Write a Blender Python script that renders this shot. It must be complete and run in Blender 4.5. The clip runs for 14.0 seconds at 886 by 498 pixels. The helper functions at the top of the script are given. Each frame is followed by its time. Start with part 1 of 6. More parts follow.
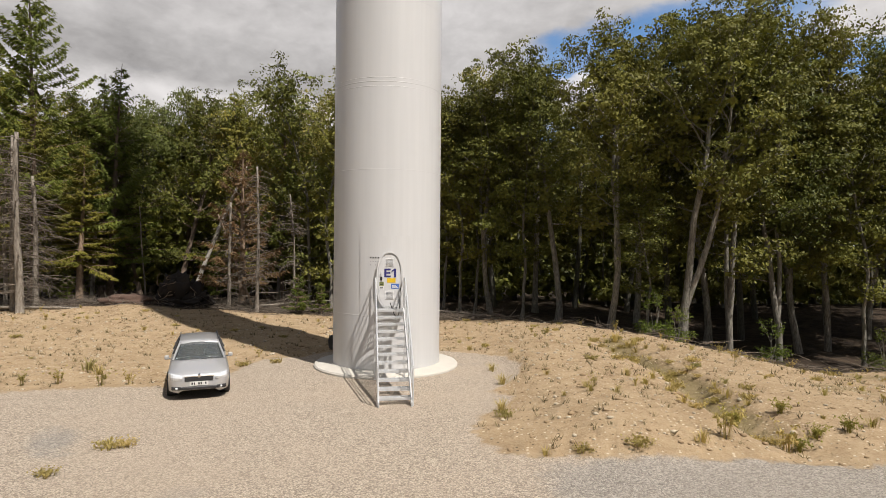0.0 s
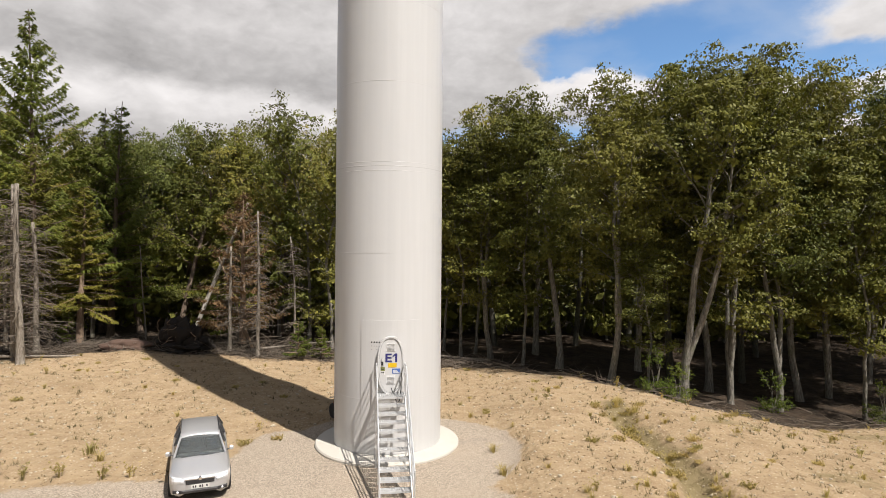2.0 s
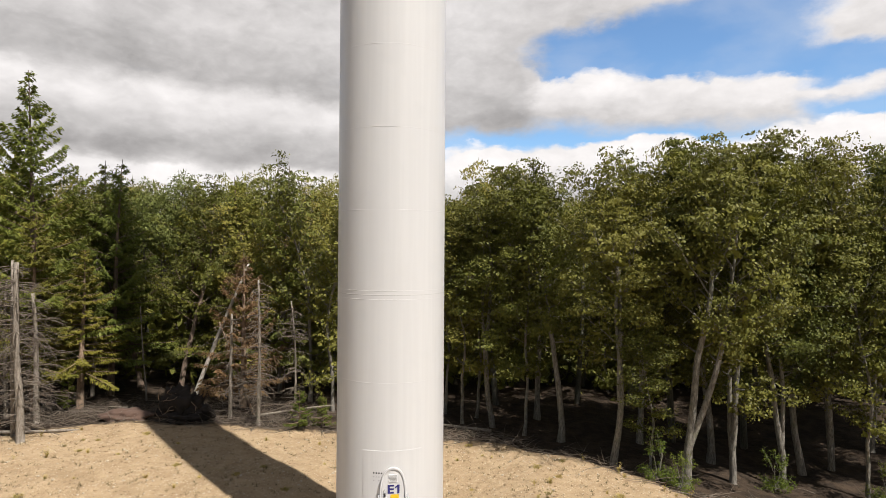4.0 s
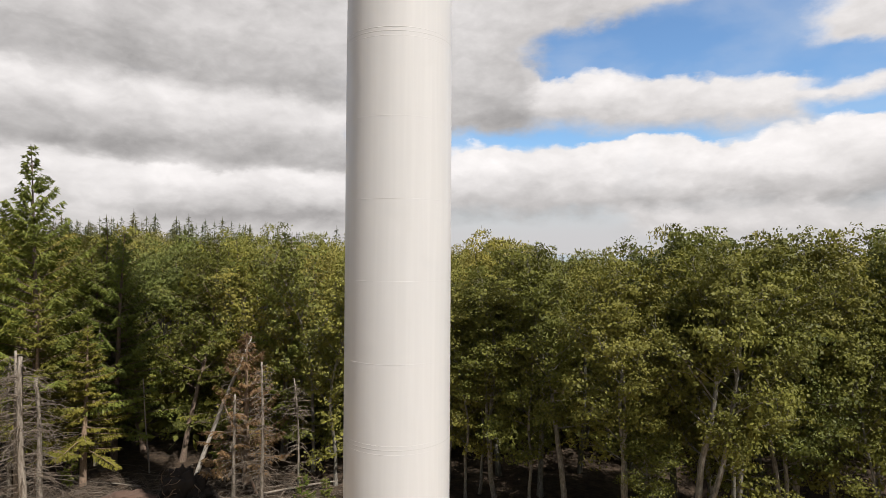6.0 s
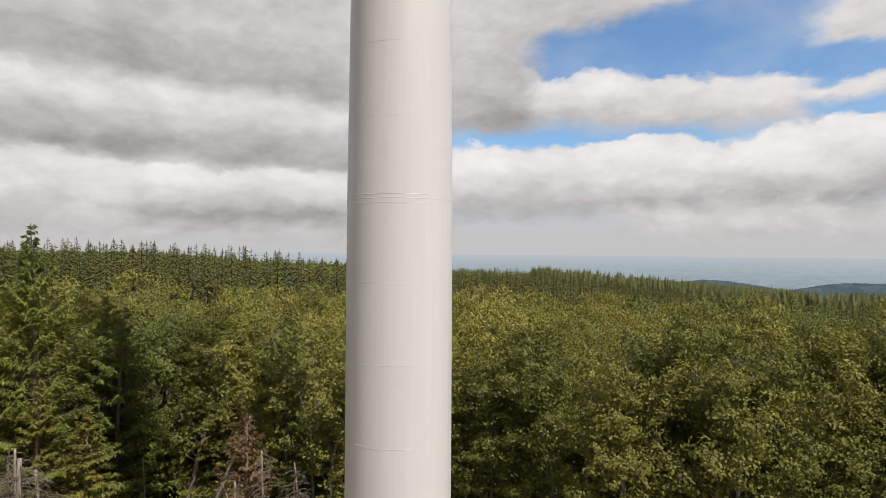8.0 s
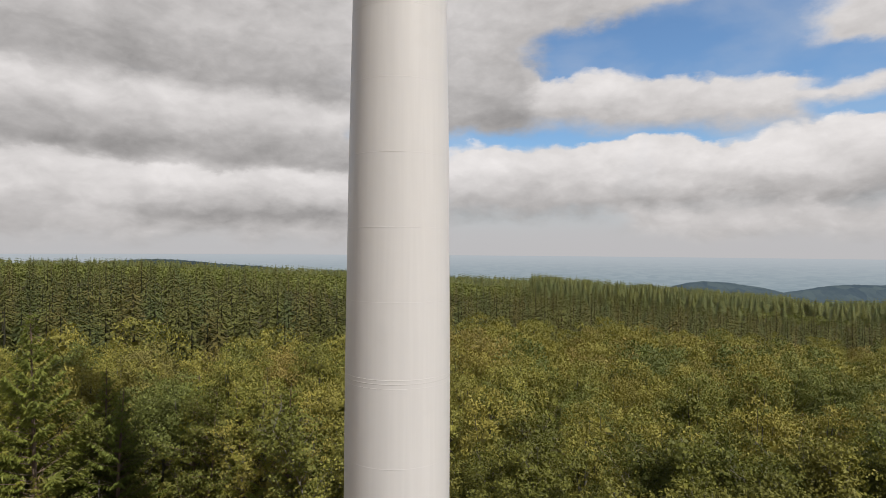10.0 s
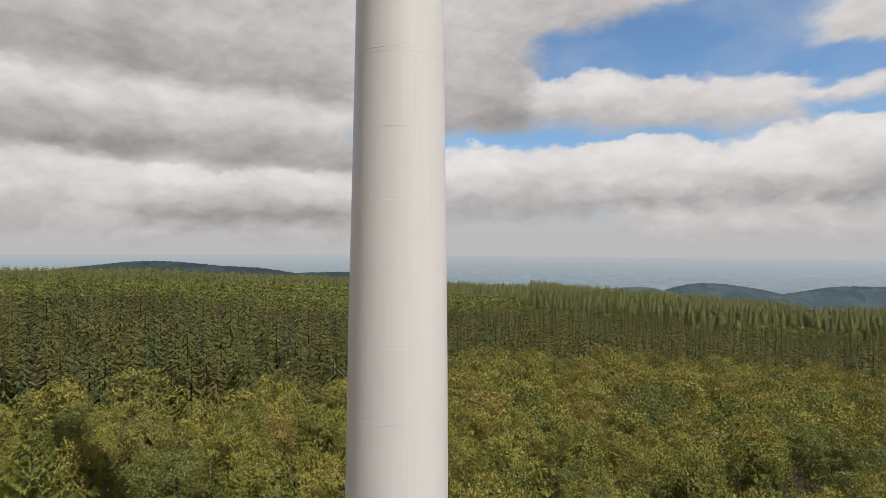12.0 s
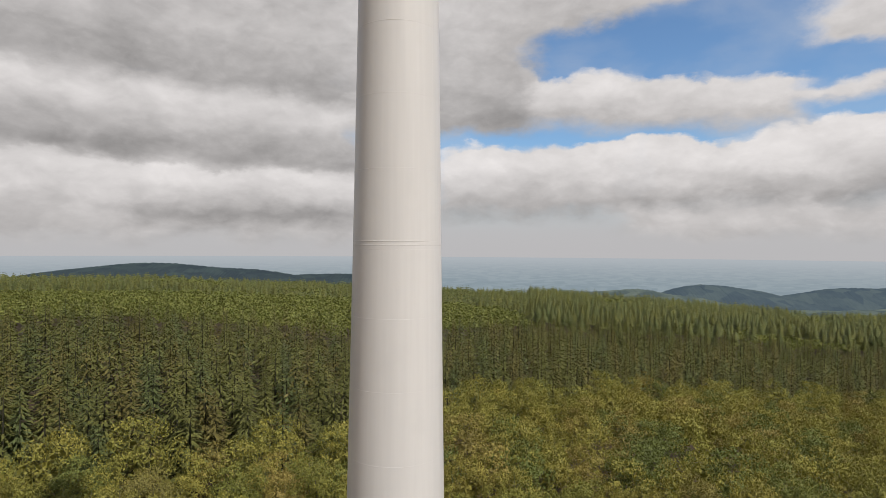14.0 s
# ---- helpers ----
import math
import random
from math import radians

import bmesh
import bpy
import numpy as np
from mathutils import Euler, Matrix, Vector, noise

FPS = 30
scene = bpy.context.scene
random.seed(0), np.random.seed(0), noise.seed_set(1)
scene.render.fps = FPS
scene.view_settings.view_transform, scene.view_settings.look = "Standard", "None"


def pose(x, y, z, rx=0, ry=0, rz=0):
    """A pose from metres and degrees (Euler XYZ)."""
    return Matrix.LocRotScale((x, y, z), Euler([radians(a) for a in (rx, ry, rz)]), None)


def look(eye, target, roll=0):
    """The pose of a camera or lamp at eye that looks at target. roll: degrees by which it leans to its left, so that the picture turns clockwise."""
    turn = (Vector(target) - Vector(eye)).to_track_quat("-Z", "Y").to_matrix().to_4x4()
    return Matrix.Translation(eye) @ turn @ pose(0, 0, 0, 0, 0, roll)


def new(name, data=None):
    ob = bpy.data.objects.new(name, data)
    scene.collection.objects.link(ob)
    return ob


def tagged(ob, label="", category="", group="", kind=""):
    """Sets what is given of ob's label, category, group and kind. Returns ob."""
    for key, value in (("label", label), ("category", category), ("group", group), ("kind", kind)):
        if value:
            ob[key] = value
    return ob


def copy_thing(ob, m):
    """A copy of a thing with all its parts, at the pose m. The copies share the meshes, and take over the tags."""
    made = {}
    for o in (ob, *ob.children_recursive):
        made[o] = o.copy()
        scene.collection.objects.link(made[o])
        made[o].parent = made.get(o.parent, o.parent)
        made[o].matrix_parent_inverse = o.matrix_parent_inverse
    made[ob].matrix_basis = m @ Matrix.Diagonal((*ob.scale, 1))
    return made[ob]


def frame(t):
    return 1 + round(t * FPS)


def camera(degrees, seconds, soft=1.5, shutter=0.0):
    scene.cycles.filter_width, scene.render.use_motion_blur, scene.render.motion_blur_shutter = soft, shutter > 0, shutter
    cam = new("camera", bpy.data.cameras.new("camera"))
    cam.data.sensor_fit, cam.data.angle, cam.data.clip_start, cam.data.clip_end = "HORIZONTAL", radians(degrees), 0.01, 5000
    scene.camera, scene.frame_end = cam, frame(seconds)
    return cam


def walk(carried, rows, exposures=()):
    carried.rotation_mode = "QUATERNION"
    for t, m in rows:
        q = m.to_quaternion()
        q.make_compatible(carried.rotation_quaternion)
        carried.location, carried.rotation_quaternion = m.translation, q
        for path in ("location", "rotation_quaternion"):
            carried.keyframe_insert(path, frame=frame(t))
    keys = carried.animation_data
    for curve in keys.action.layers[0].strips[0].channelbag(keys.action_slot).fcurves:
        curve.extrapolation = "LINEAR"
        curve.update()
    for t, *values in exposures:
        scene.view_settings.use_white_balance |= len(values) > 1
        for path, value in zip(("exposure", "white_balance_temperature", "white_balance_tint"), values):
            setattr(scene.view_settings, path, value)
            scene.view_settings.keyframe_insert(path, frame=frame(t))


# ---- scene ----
import functools

# ---- camera ----
cam = camera(73.7, 14.0, soft=0.85)
PATH = [
    (0.0, pose(0.000, 0.000, 4.360, 90, -0.50, 0.00)),
    (0.5, pose(-0.041, -0.021, 4.957, 90, -0.49, 0.00)),
    (1.0, pose(-0.062, -0.041, 5.596, 90, -0.48, 0.00)),
    (1.5, pose(-0.082, 0.000, 6.379, 90, -0.47, 0.00)),
    (2.0, pose(-0.062, 0.021, 7.265, 90, -0.46, 0.00)),
    (2.5, pose(-0.021, 0.041, 8.212, 90, -0.45, 0.00)),
    (3.0, pose(-0.041, 0.082, 9.283, 90, -0.44, 0.00)),
    (5.5, pose(-0.403, 0.144, 15.690, 90, -0.40, 0.00)),
    (6.0, pose(-0.423, 0.144, 17.029, 90, -0.40, 0.00)),
    (6.5, pose(-0.423, 0.165, 18.430, 90, -0.40, 0.00)),
    (7.0, pose(-0.444, 0.185, 19.851, 90, -0.40, 0.00)),
    (7.5, pose(-0.423, 0.206, 21.273, 90, -0.40, 0.00)),
    (8.0, pose(-0.485, 0.227, 22.756, 90, -0.40, 0.00)),
    (8.5, pose(-0.485, 0.288, 24.280, 90, -0.40, 0.00)),
    (11.0, pose(-0.410, 0.067, 32.533, 90, -0.37, -0.00)),
    (11.5, pose(-0.430, 0.034, 34.238, 90, -0.37, -0.03)),
    (12.0, pose(-0.450, -0.010, 35.998, 90, -0.37, -0.07)),
    (12.5, pose(-0.455, -0.098, 37.703, 90, -0.37, -0.10)),
    (13.0, pose(-0.450, -0.186, 39.441, 90, -0.37, -0.13)),
    (13.5, pose(-0.440, -0.241, 41.102, 90, -0.37, -0.17)),
    (14.0, pose(-0.430, -0.340, 42.818, 90, -0.37, -0.20)),
]
walk(cam, PATH, [(t, e, 6560, 11) for t, e in ((0.0, 0.37), (1.5, 0.49), (3.0, 0.62), (6.5, 0.50), (8.5, 0.33), (11.0, 0.23), (14.0, 0.21))])

# ---- world and sun ----
SUN_AZ = Vector((0.69, -0.725, 0)).normalized()
SUN_EL = radians(57)
world = bpy.data.worlds.new("sky")
scene.world = world
world.use_nodes = True


class Nodes:
    """Short hand for node trees."""

    def __init__(self, tree):
        self.tree = tree
        tree.nodes.clear()

    def add(self, kind, **props):
        n = self.tree.nodes.new(kind)
        for k, v in props.items():
            setattr(n, k, v)
        return n

    def put(self, socket, v):
        if isinstance(v, bpy.types.NodeSocket):
            self.tree.links.new(v, socket)
        elif v is not None:
            if isinstance(v, (tuple, list)) and len(v) == 3 and socket.type == "RGBA":
                v = (*v, 1.0)
            socket.default_value = v

    def math(self, op, a, b=None, c=None, clamp=False):
        n = self.add("ShaderNodeMath", operation=op, use_clamp=clamp)
        for s, v in zip(n.inputs, (a, b, c)):
            self.put(s, v)
        return n.outputs[0]

    def noise(self, vec, scale, detail=4.0, rough=0.55, distort=0.0):
        n = self.add("ShaderNodeTexNoise")
        self.put(n.inputs["Vector"], vec)
        self.put(n.inputs["Scale"], scale)
        self.put(n.inputs["Detail"], detail)
        self.put(n.inputs["Roughness"], rough)
        self.put(n.inputs["Distortion"], distort)
        return n.outputs["Fac"]

    def voronoi(self, vec, scale, feature="F1", out="Distance", rnd=1.0):
        n = self.add("ShaderNodeTexVoronoi", feature=feature)
        self.put(n.inputs["Vector"], vec)
        self.put(n.inputs["Scale"], scale)
        self.put(n.inputs["Randomness"], rnd)
        return n.outputs[out]

    def ramp(self, fac, stops, mode="LINEAR"):
        n = self.add("ShaderNodeValToRGB")
        self.put(n.inputs[0], fac)
        r = n.color_ramp
        r.interpolation = mode
        while len(r.elements) < len(stops):
            r.elements.new(0.5)
        for e, (p, c) in zip(r.elements, stops):
            e.position = p
            e.color = (*c, 1) if not isinstance(c, (int, float)) else (c, c, c, 1)
        return n.outputs[0]

    def mix(self, fac, a, b, blend="MIX"):
        n = self.add("ShaderNodeMix", data_type="RGBA", blend_type=blend)
        self.put(n.inputs[0], fac)
        self.put(n.inputs[6], a)
        self.put(n.inputs[7], b)
        return n.outputs[2]

    def range(self, v, a, b, c=0.0, d=1.0, smooth=True):
        n = self.add("ShaderNodeMapRange", interpolation_type="SMOOTHSTEP" if smooth else "LINEAR")
        for s, x in zip(n.inputs, (v, a, b, c, d)):
            self.put(s, x)
        return n.outputs[0]

    def xyz(self, x, y, z):
        n = self.add("ShaderNodeCombineXYZ")
        for s, v in zip(n.inputs, (x, y, z)):
            self.put(s, v)
        return n.outputs[0]

    def split(self, v):
        n = self.add("ShaderNodeSeparateXYZ")
        self.put(n.inputs[0], v)
        return n.outputs

    def bump(self, height, strength=0.3, distance=0.05):
        n = self.add("ShaderNodeBump")
        self.put(n.inputs["Strength"], strength)
        self.put(n.inputs["Distance"], distance)
        self.put(n.inputs["Height"], height)
        return n.outputs[0]


def build_sky():
    k = Nodes(world.node_tree)
    d = k.add("ShaderNodeTexCoord").outputs["Generated"]
    x, y, z = k.split(d)
    az = k.math("ARCTAN2", x, y)
    el = k.math("ARCSINE", z)
    wide = k.xyz(az, k.math("MULTIPLY", el, 1.7), 0.0)
    wide2 = k.xyz(az, k.math("MULTIPLY", el, 1.7), 5.0)
    azw = k.math("ADD", az, k.math("MULTIPLY_ADD", k.noise(wide, 8.0, 7, 0.6), 0.16, -0.08))
    elw = k.math("ADD", el, k.math("MULTIPLY_ADD", k.noise(wide2, 9.0, 7, 0.58), 0.064, -0.032))
    # rounded heads along the upper rims
    puff = k.math("SUBTRACT", 0.42, k.voronoi(k.xyz(azw, k.math("MULTIPLY", elw, 1.9), 0.0), 17.0, "SMOOTH_F1"))
    puff2 = k.math("SUBTRACT", 0.42, k.voronoi(k.xyz(azw, k.math("MULTIPLY", elw, 1.9), 0.0), 46.0, "SMOOTH_F1"))
    billow = k.math("MULTIPLY_ADD", puff, 0.022, k.math("MULTIPLY", puff2, 0.010))
    rim = k.math("SUBTRACT", elw, billow)
    n1 = k.noise(k.xyz(az, k.math("MULTIPLY", el, 1.9), 1.0), 5.5, 8, 0.5, 0.2)
    n2 = k.noise(k.xyz(az, k.math("MULTIPLY", el, 1.8), 3.0), 17.0, 8, 0.6, 0.3)
    tex = k.math("ADD", k.math("MULTIPLY_ADD", n1, 0.56, -0.28), k.math("MULTIPLY_ADD", n2, 0.36, -0.18))
    tex = k.math("ADD", tex, k.math("MULTIPLY_ADD", puff, 0.16, k.math("MULTIPLY", puff2, 0.10)))
    nish = k.add("ShaderNodeTexSky", sky_type="NISHITA", sun_disc=False, sun_elevation=SUN_EL, sun_rotation=math.atan2(SUN_AZ.x, SUN_AZ.y), altitude=600.0)
    col = k.mix(1.0, nish.outputs[0], (0.115, 0.145, 0.165), "MULTIPLY")
    veil = k.range(n1, 0.35, 0.75, 0.0, 0.35)
    col = k.mix(veil, col, (0.66, 0.70, 0.76))
    # pale air low over the skyline
    haze = k.range(el, radians(1.0), radians(10.0), 1.0, 0.0)
    col = k.mix(k.math("MULTIPLY", haze, 0.96), col, (0.605, 0.598, 0.612))

    def tint(v):
        """Cloud grey: neutral in the shade, slightly warm in the sun."""
        c = k.add("ShaderNodeCombineColor")
        k.put(c.inputs[0], k.math("MULTIPLY", v, 1.0))
        k.put(c.inputs[1], k.math("MULTIPLY", v, 0.972))
        k.put(c.inputs[2], k.math("MULTIPLY", v, 0.962))
        return c.outputs[0]

    # banks of cumulus from the skyline upwards: azimuths, top and base in degrees, slope, brightness of head and base, softness of rim and base
    banks = [(-42.1, -6.8, 10.4, 0.8, -0.0, 0.68, 0.62, 1.5, 1.2),
             (-40.8, -25.7, 7.5, 1.6, -0.03, 0.84, 0.6, 0.5, 1.2),
             (-27.9, -6.8, 7.1, 2.4, 0.02, 0.86, 0.42, 0.4, 1.0),
             (-0.8, 19.3, 9.9, 3.3, 0.03, 0.92, 0.48, 0.35, 1.2),
             (17.3, 32.5, 10.2, 3.5, 0.02, 0.93, 0.44, 0.35, 1.2),
             (29.3, 43.0, 11.3, 3.9, 0.12, 0.92, 0.42, 0.4, 1.4),
             (16.8, 41.2, 4.3, 1.2, -0.0, 0.66, 0.62, 1.0, 1.0),
             (6.3, 31.7, 15.5, 11.1, -0.06, 0.88, 0.64, 0.4, 1.0),
             (28.0, 43.0, 13.8, 12.6, 0.1, 0.84, 0.74, 0.5, 0.6),
             (-10.0, 9.0, 35.3, 11.0, -0.0, 0.6, 0.5, 1.5, 0.7),
             (-10.0, 27.6, 38.4, 19.5, 0.14, 0.78, 0.62, 1.5, 0.7),
             (32.3, 46.9, 28.4, 16.0, -0.05, 0.86, 0.74, 1.5, 0.5),
             (-42.1, -7.3, 15.6, 7.7, -0.04, 0.84, 0.43, 0.7, 0.9),
             (-42.1, -7.8, 35.5, 14.2, -0.06, 0.68, 0.47, 1.5, 1.1)]
    for a0, a1, top, base, slope, light, dark, st, sb in banks:
        mid = radians((a0 + a1) / 2)
        tilt = k.math("MULTIPLY", k.math("SUBTRACT", az, mid), slope)
        e_top = k.math("SUBTRACT", rim, tilt)
        e_low = k.math("SUBTRACT", elw, tilt)
        fac = k.range(e_top, radians(top - st), radians(top + st), 1.0, 0.0)
        fac = k.math("MULTIPLY", fac, k.range(e_low, radians(base - sb), radians(base + sb)))
        fac = k.math("MULTIPLY", fac, k.range(azw, radians(a0 - 2.0), radians(a0 + 2.0)))
        fac = k.math("MULTIPLY", fac, k.range(azw, radians(a1 - 2.0), radians(a1 + 2.0), 1.0, 0.0))
        t = k.range(e_low, radians(base), radians(base + (min(top, base + 9) - base) * 0.8), dark, light)
        col = k.mix(fac, col, tint(k.math("ADD", t, k.math("MULTIPLY", tex, 0.8))))
    # broken cloud over the unseen rest of the sky, darkened to cut fill light
    over = k.noise(d, 2.6, 7, 0.56, 0.3)
    rest = k.math("MULTIPLY", k.range(over, 0.34, 0.52), k.range(k.math("ABSOLUTE", az), radians(46), radians(60)))
    rest = k.math("MAXIMUM", rest, k.math("MULTIPLY", k.range(over, 0.34, 0.52), k.range(el, radians(28), radians(36))))
    rest = k.math("MULTIPLY", rest, k.range(el, radians(2), radians(8)))
    col = k.mix(rest, col, tint(k.math("ADD", k.math("MULTIPLY_ADD", over, 0.7, 0.0), k.math("MULTIPLY", tex, 0.6))))
    bg = k.add("ShaderNodeBackground")
    k.put(bg.inputs[0], col)
    k.put(bg.inputs[1], 0.70)
    k.put(k.add("ShaderNodeOutputWorld").inputs[0], bg.outputs[0])


build_sky()
sun = new("sun", bpy.data.lights.new("sun", "SUN"))
sun.data.energy, sun.data.angle, sun.data.color = 5.0, radians(0.6), (1.0, 0.945, 0.87)
sun.matrix_basis = look((0, 0, 200), Vector((0, 0, 200)) - (SUN_AZ * math.cos(SUN_EL) + Vector((0, 0, math.sin(SUN_EL)))))

# ---- materials ----
def material(name):
    m = bpy.data.materials.new(name)
    m.use_nodes = True
    k = Nodes(m.node_tree)
    b = k.add("ShaderNodeBsdfPrincipled")
    k.put(k.add("ShaderNodeOutputMaterial").inputs[0], b.outputs[0])
    pos = k.add("ShaderNodeTexCoord").outputs["Object"]
    return m, k, b.inputs, pos


def plain(name, color, rough=0.5, metal=0.0, vary=0.12, scale=6.0, bump=0.1, coat=0.0):
    m, k, b, pos = material(name)
    n = k.noise(pos, scale, 5)
    fine = k.noise(pos, scale * 9, 3)
    dark = tuple(c * (1 - vary) for c in color)
    light = tuple(min(1, c * (1 + vary)) for c in color)
    k.put(b["Base Color"], k.mix(k.math("MULTIPLY_ADD", fine, 0.4, k.math("MULTIPLY", n, 0.6)), dark, light))
    k.put(b["Roughness"], k.math("MULTIPLY_ADD", n, 0.2, rough - 0.1))
    k.put(b["Metallic"], metal)
    k.put(b["Coat Weight"], coat)
    if bump:
        k.put(b["Normal"], k.bump(fine, bump, 0.01))
    return m


def leaf_material(name, dark, light, warm, through_light=0.2):
    m, k, b, pos = material(name)
    isl = k.add("ShaderNodeNewGeometry").outputs["Random Per Island"]
    ob = k.add("ShaderNodeObjectInfo").outputs["Random"]
    col = k.mix(k.math("MULTIPLY_ADD", isl, 0.5, 0.25), dark, light)
    big = k.noise(k.add("ShaderNodeNewGeometry").outputs["Position"], 0.16, 3)
    col = k.mix(k.range(k.math("ADD", k.math("MULTIPLY", ob, 0.5), k.math("MULTIPLY", big, 0.7)), 0.45, 1.0, 0.0, 0.6), col, warm)
    col = k.mix(k.range(ob, 0.0, 0.18, 0.5, 0.0), col, k.mix(1.0, col, (0.5, 0.62, 0.7), "MULTIPLY"))
    patchy = k.noise(k.add("ShaderNodeNewGeometry").outputs["Position"], 0.24, 2)
    col = k.mix(1.0, col, k.ramp(patchy, [(0.34, 0.78), (0.5, 1.0), (0.66, 1.18)]), "MULTIPLY")
    k.put(b["Base Color"], col)
    k.put(b["Roughness"], 0.55)
    k.put(b["Specular IOR Level"], 0.15)
    tr = k.add("ShaderNodeBsdfTranslucent")
    k.put(tr.inputs[0], k.mix(1.0, col, (1.7, 1.7, 1.2), "MULTIPLY"))
    mx = k.add("ShaderNodeMixShader")
    k.put(mx.inputs[0], through_light)
    out = [n for n in k.tree.nodes if n.type == "OUTPUT_MATERIAL"][0]
    bs = [n for n in k.tree.nodes if n.type == "BSDF_PRINCIPLED"][0]
    k.put(mx.inputs[1], bs.outputs[0])
    k.put(mx.inputs[2], tr.outputs[0])
    k.put(out.inputs[0], mx.outputs[0])
    return m


def bark_material(name, dark, light, moss=0.3):
    m, k, b, pos = material(name)
    x, y, z = k.split(pos)
    v = k.xyz(k.math("MULTIPLY", x, 3.0), k.math("MULTIPLY", y, 3.0), k.math("MULTIPLY", z, 0.7))
    n = k.noise(v, 5.0, 6, 0.65)
    blot = k.noise(pos, 2.0, 4)
    col = k.mix(k.range(n, 0.3, 0.7), dark, light)
    col = k.mix(k.math("MULTIPLY", k.range(blot, 0.5, 0.7), moss), col, (0.07, 0.09, 0.03))
    k.put(b["Base Color"], col)
    k.put(b["Roughness"], 0.85)
    k.put(b["Normal"], k.bump(n, 0.6, 0.03))
    return m


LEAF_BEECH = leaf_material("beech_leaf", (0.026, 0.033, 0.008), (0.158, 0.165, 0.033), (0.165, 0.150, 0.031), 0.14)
LEAF_CANOPY = leaf_material("canopy_leaf", (0.074, 0.080, 0.020), (0.232, 0.225, 0.046), (0.240, 0.190, 0.042), 0.10)
# Deep green and rusty tints, dealt at random, painting light-and-dark contrast between crowns.
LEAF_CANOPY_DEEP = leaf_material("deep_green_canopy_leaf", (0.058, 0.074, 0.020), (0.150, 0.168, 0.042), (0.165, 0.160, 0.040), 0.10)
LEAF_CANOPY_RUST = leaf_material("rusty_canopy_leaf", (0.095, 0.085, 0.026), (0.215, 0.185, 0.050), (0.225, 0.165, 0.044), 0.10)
LEAF_SPRUCE = leaf_material("spruce_needle", (0.055, 0.078, 0.016), (0.195, 0.21, 0.043), (0.24, 0.215, 0.035), 0.25)
LEAF_PLANT = leaf_material("plantation_needle", (0.046, 0.054, 0.017), (0.128, 0.130, 0.036), (0.148, 0.126, 0.034), 0.12)
# Spruce tints mixed tree by tree; the darker one stands in for shading.
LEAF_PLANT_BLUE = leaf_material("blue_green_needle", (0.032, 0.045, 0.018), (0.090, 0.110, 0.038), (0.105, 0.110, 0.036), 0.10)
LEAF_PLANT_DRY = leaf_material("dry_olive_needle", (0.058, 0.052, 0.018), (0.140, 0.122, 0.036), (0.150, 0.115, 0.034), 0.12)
LEAF_YELLOW = leaf_material("yellow_green_needle", (0.07, 0.072, 0.014), (0.15, 0.142, 0.024), (0.17, 0.145, 0.024), 0.15)
LEAF_YOUNG = leaf_material("young_leaf", (0.05, 0.075, 0.012), (0.11, 0.14, 0.024), (0.12, 0.13, 0.024))
LEAF_BROWN = leaf_material("withered_needle", (0.095, 0.058, 0.030), (0.19, 0.12, 0.062), (0.15, 0.105, 0.048))
LEAF_WEED = leaf_material("weed_leaf", (0.20, 0.165, 0.06), (0.42, 0.34, 0.13), (0.44, 0.33, 0.15), 0.3)
LEAF_GREENWEED = leaf_material("green_weed_leaf", (0.19, 0.17, 0.04), (0.34, 0.30, 0.08), (0.28, 0.24, 0.07), 0.3)
BARK_BEECH = bark_material("beech_bark", (0.075, 0.068, 0.057), (0.23, 0.215, 0.185))
# Beech bark again, darkened to hold the shade inside the wood.
BARK_BEECH_SHADED = bark_material("shaded_beech_bark", (0.035, 0.033, 0.026), (0.10, 0.095, 0.075), 0.5)
BARK_DEAD = bark_material("dead_bark", (0.12, 0.10, 0.08), (0.27, 0.24, 0.20), 0.05)
BARK_TWIG = bark_material("dead_twig", (0.07, 0.055, 0.042), (0.17, 0.14, 0.11), 0.0)
BARK_DARK = bark_material("spruce_bark", (0.07, 0.05, 0.035), (0.17, 0.12, 0.09))
BARK_BROWN = bark_material("brown_bark", (0.13, 0.09, 0.06), (0.28, 0.20, 0.14), 0.05)


def tower_paint():
    m, k, b, pos = material("tower_paint")
    x, y, z = k.split(pos)
    streak = k.noise(k.xyz(k.math("MULTIPLY", x, 2.0), k.math("MULTIPLY", y, 2.0), k.math("MULTIPLY", z, 0.06)), 3.0, 5)
    soft = k.noise(pos, 0.7, 4)
    fine = k.noise(pos, 40.0, 3)
    col = k.mix(k.range(streak, 0.35, 0.7), (0.495, 0.495, 0.498), (0.515, 0.515, 0.517))
    col = k.mix(k.math("MULTIPLY", k.range(soft, 0.55, 0.75), 0.2), col, (0.43, 0.43, 0.43))
    k.put(b["Base Color"], col)
    k.put(b["Roughness"], k.math("MULTIPLY_ADD", soft, 0.15, 0.34))
    k.put(b["Normal"], k.bump(fine, 0.03, 0.01))
    return m


TOWER = tower_paint()
WELD = plain("weld_paint", (0.515, 0.515, 0.517), 0.4, vary=0.05)
SEALANT = plain("flange_sealant", (0.46, 0.46, 0.46), 0.5, vary=0.1)
CONCRETE = plain("pale_concrete", (0.46, 0.435, 0.39), 0.8, vary=0.14, scale=2.5, bump=0.3)
STEEL = plain("galvanised_steel", (0.62, 0.63, 0.64), 0.42, 0.55, vary=0.12, scale=10)
GRATING = plain("grating_steel", (0.42, 0.43, 0.44), 0.5, 0.6, vary=0.15, scale=10)
DARKGAP = plain("dark_gap", (0.05, 0.05, 0.055), 0.7)


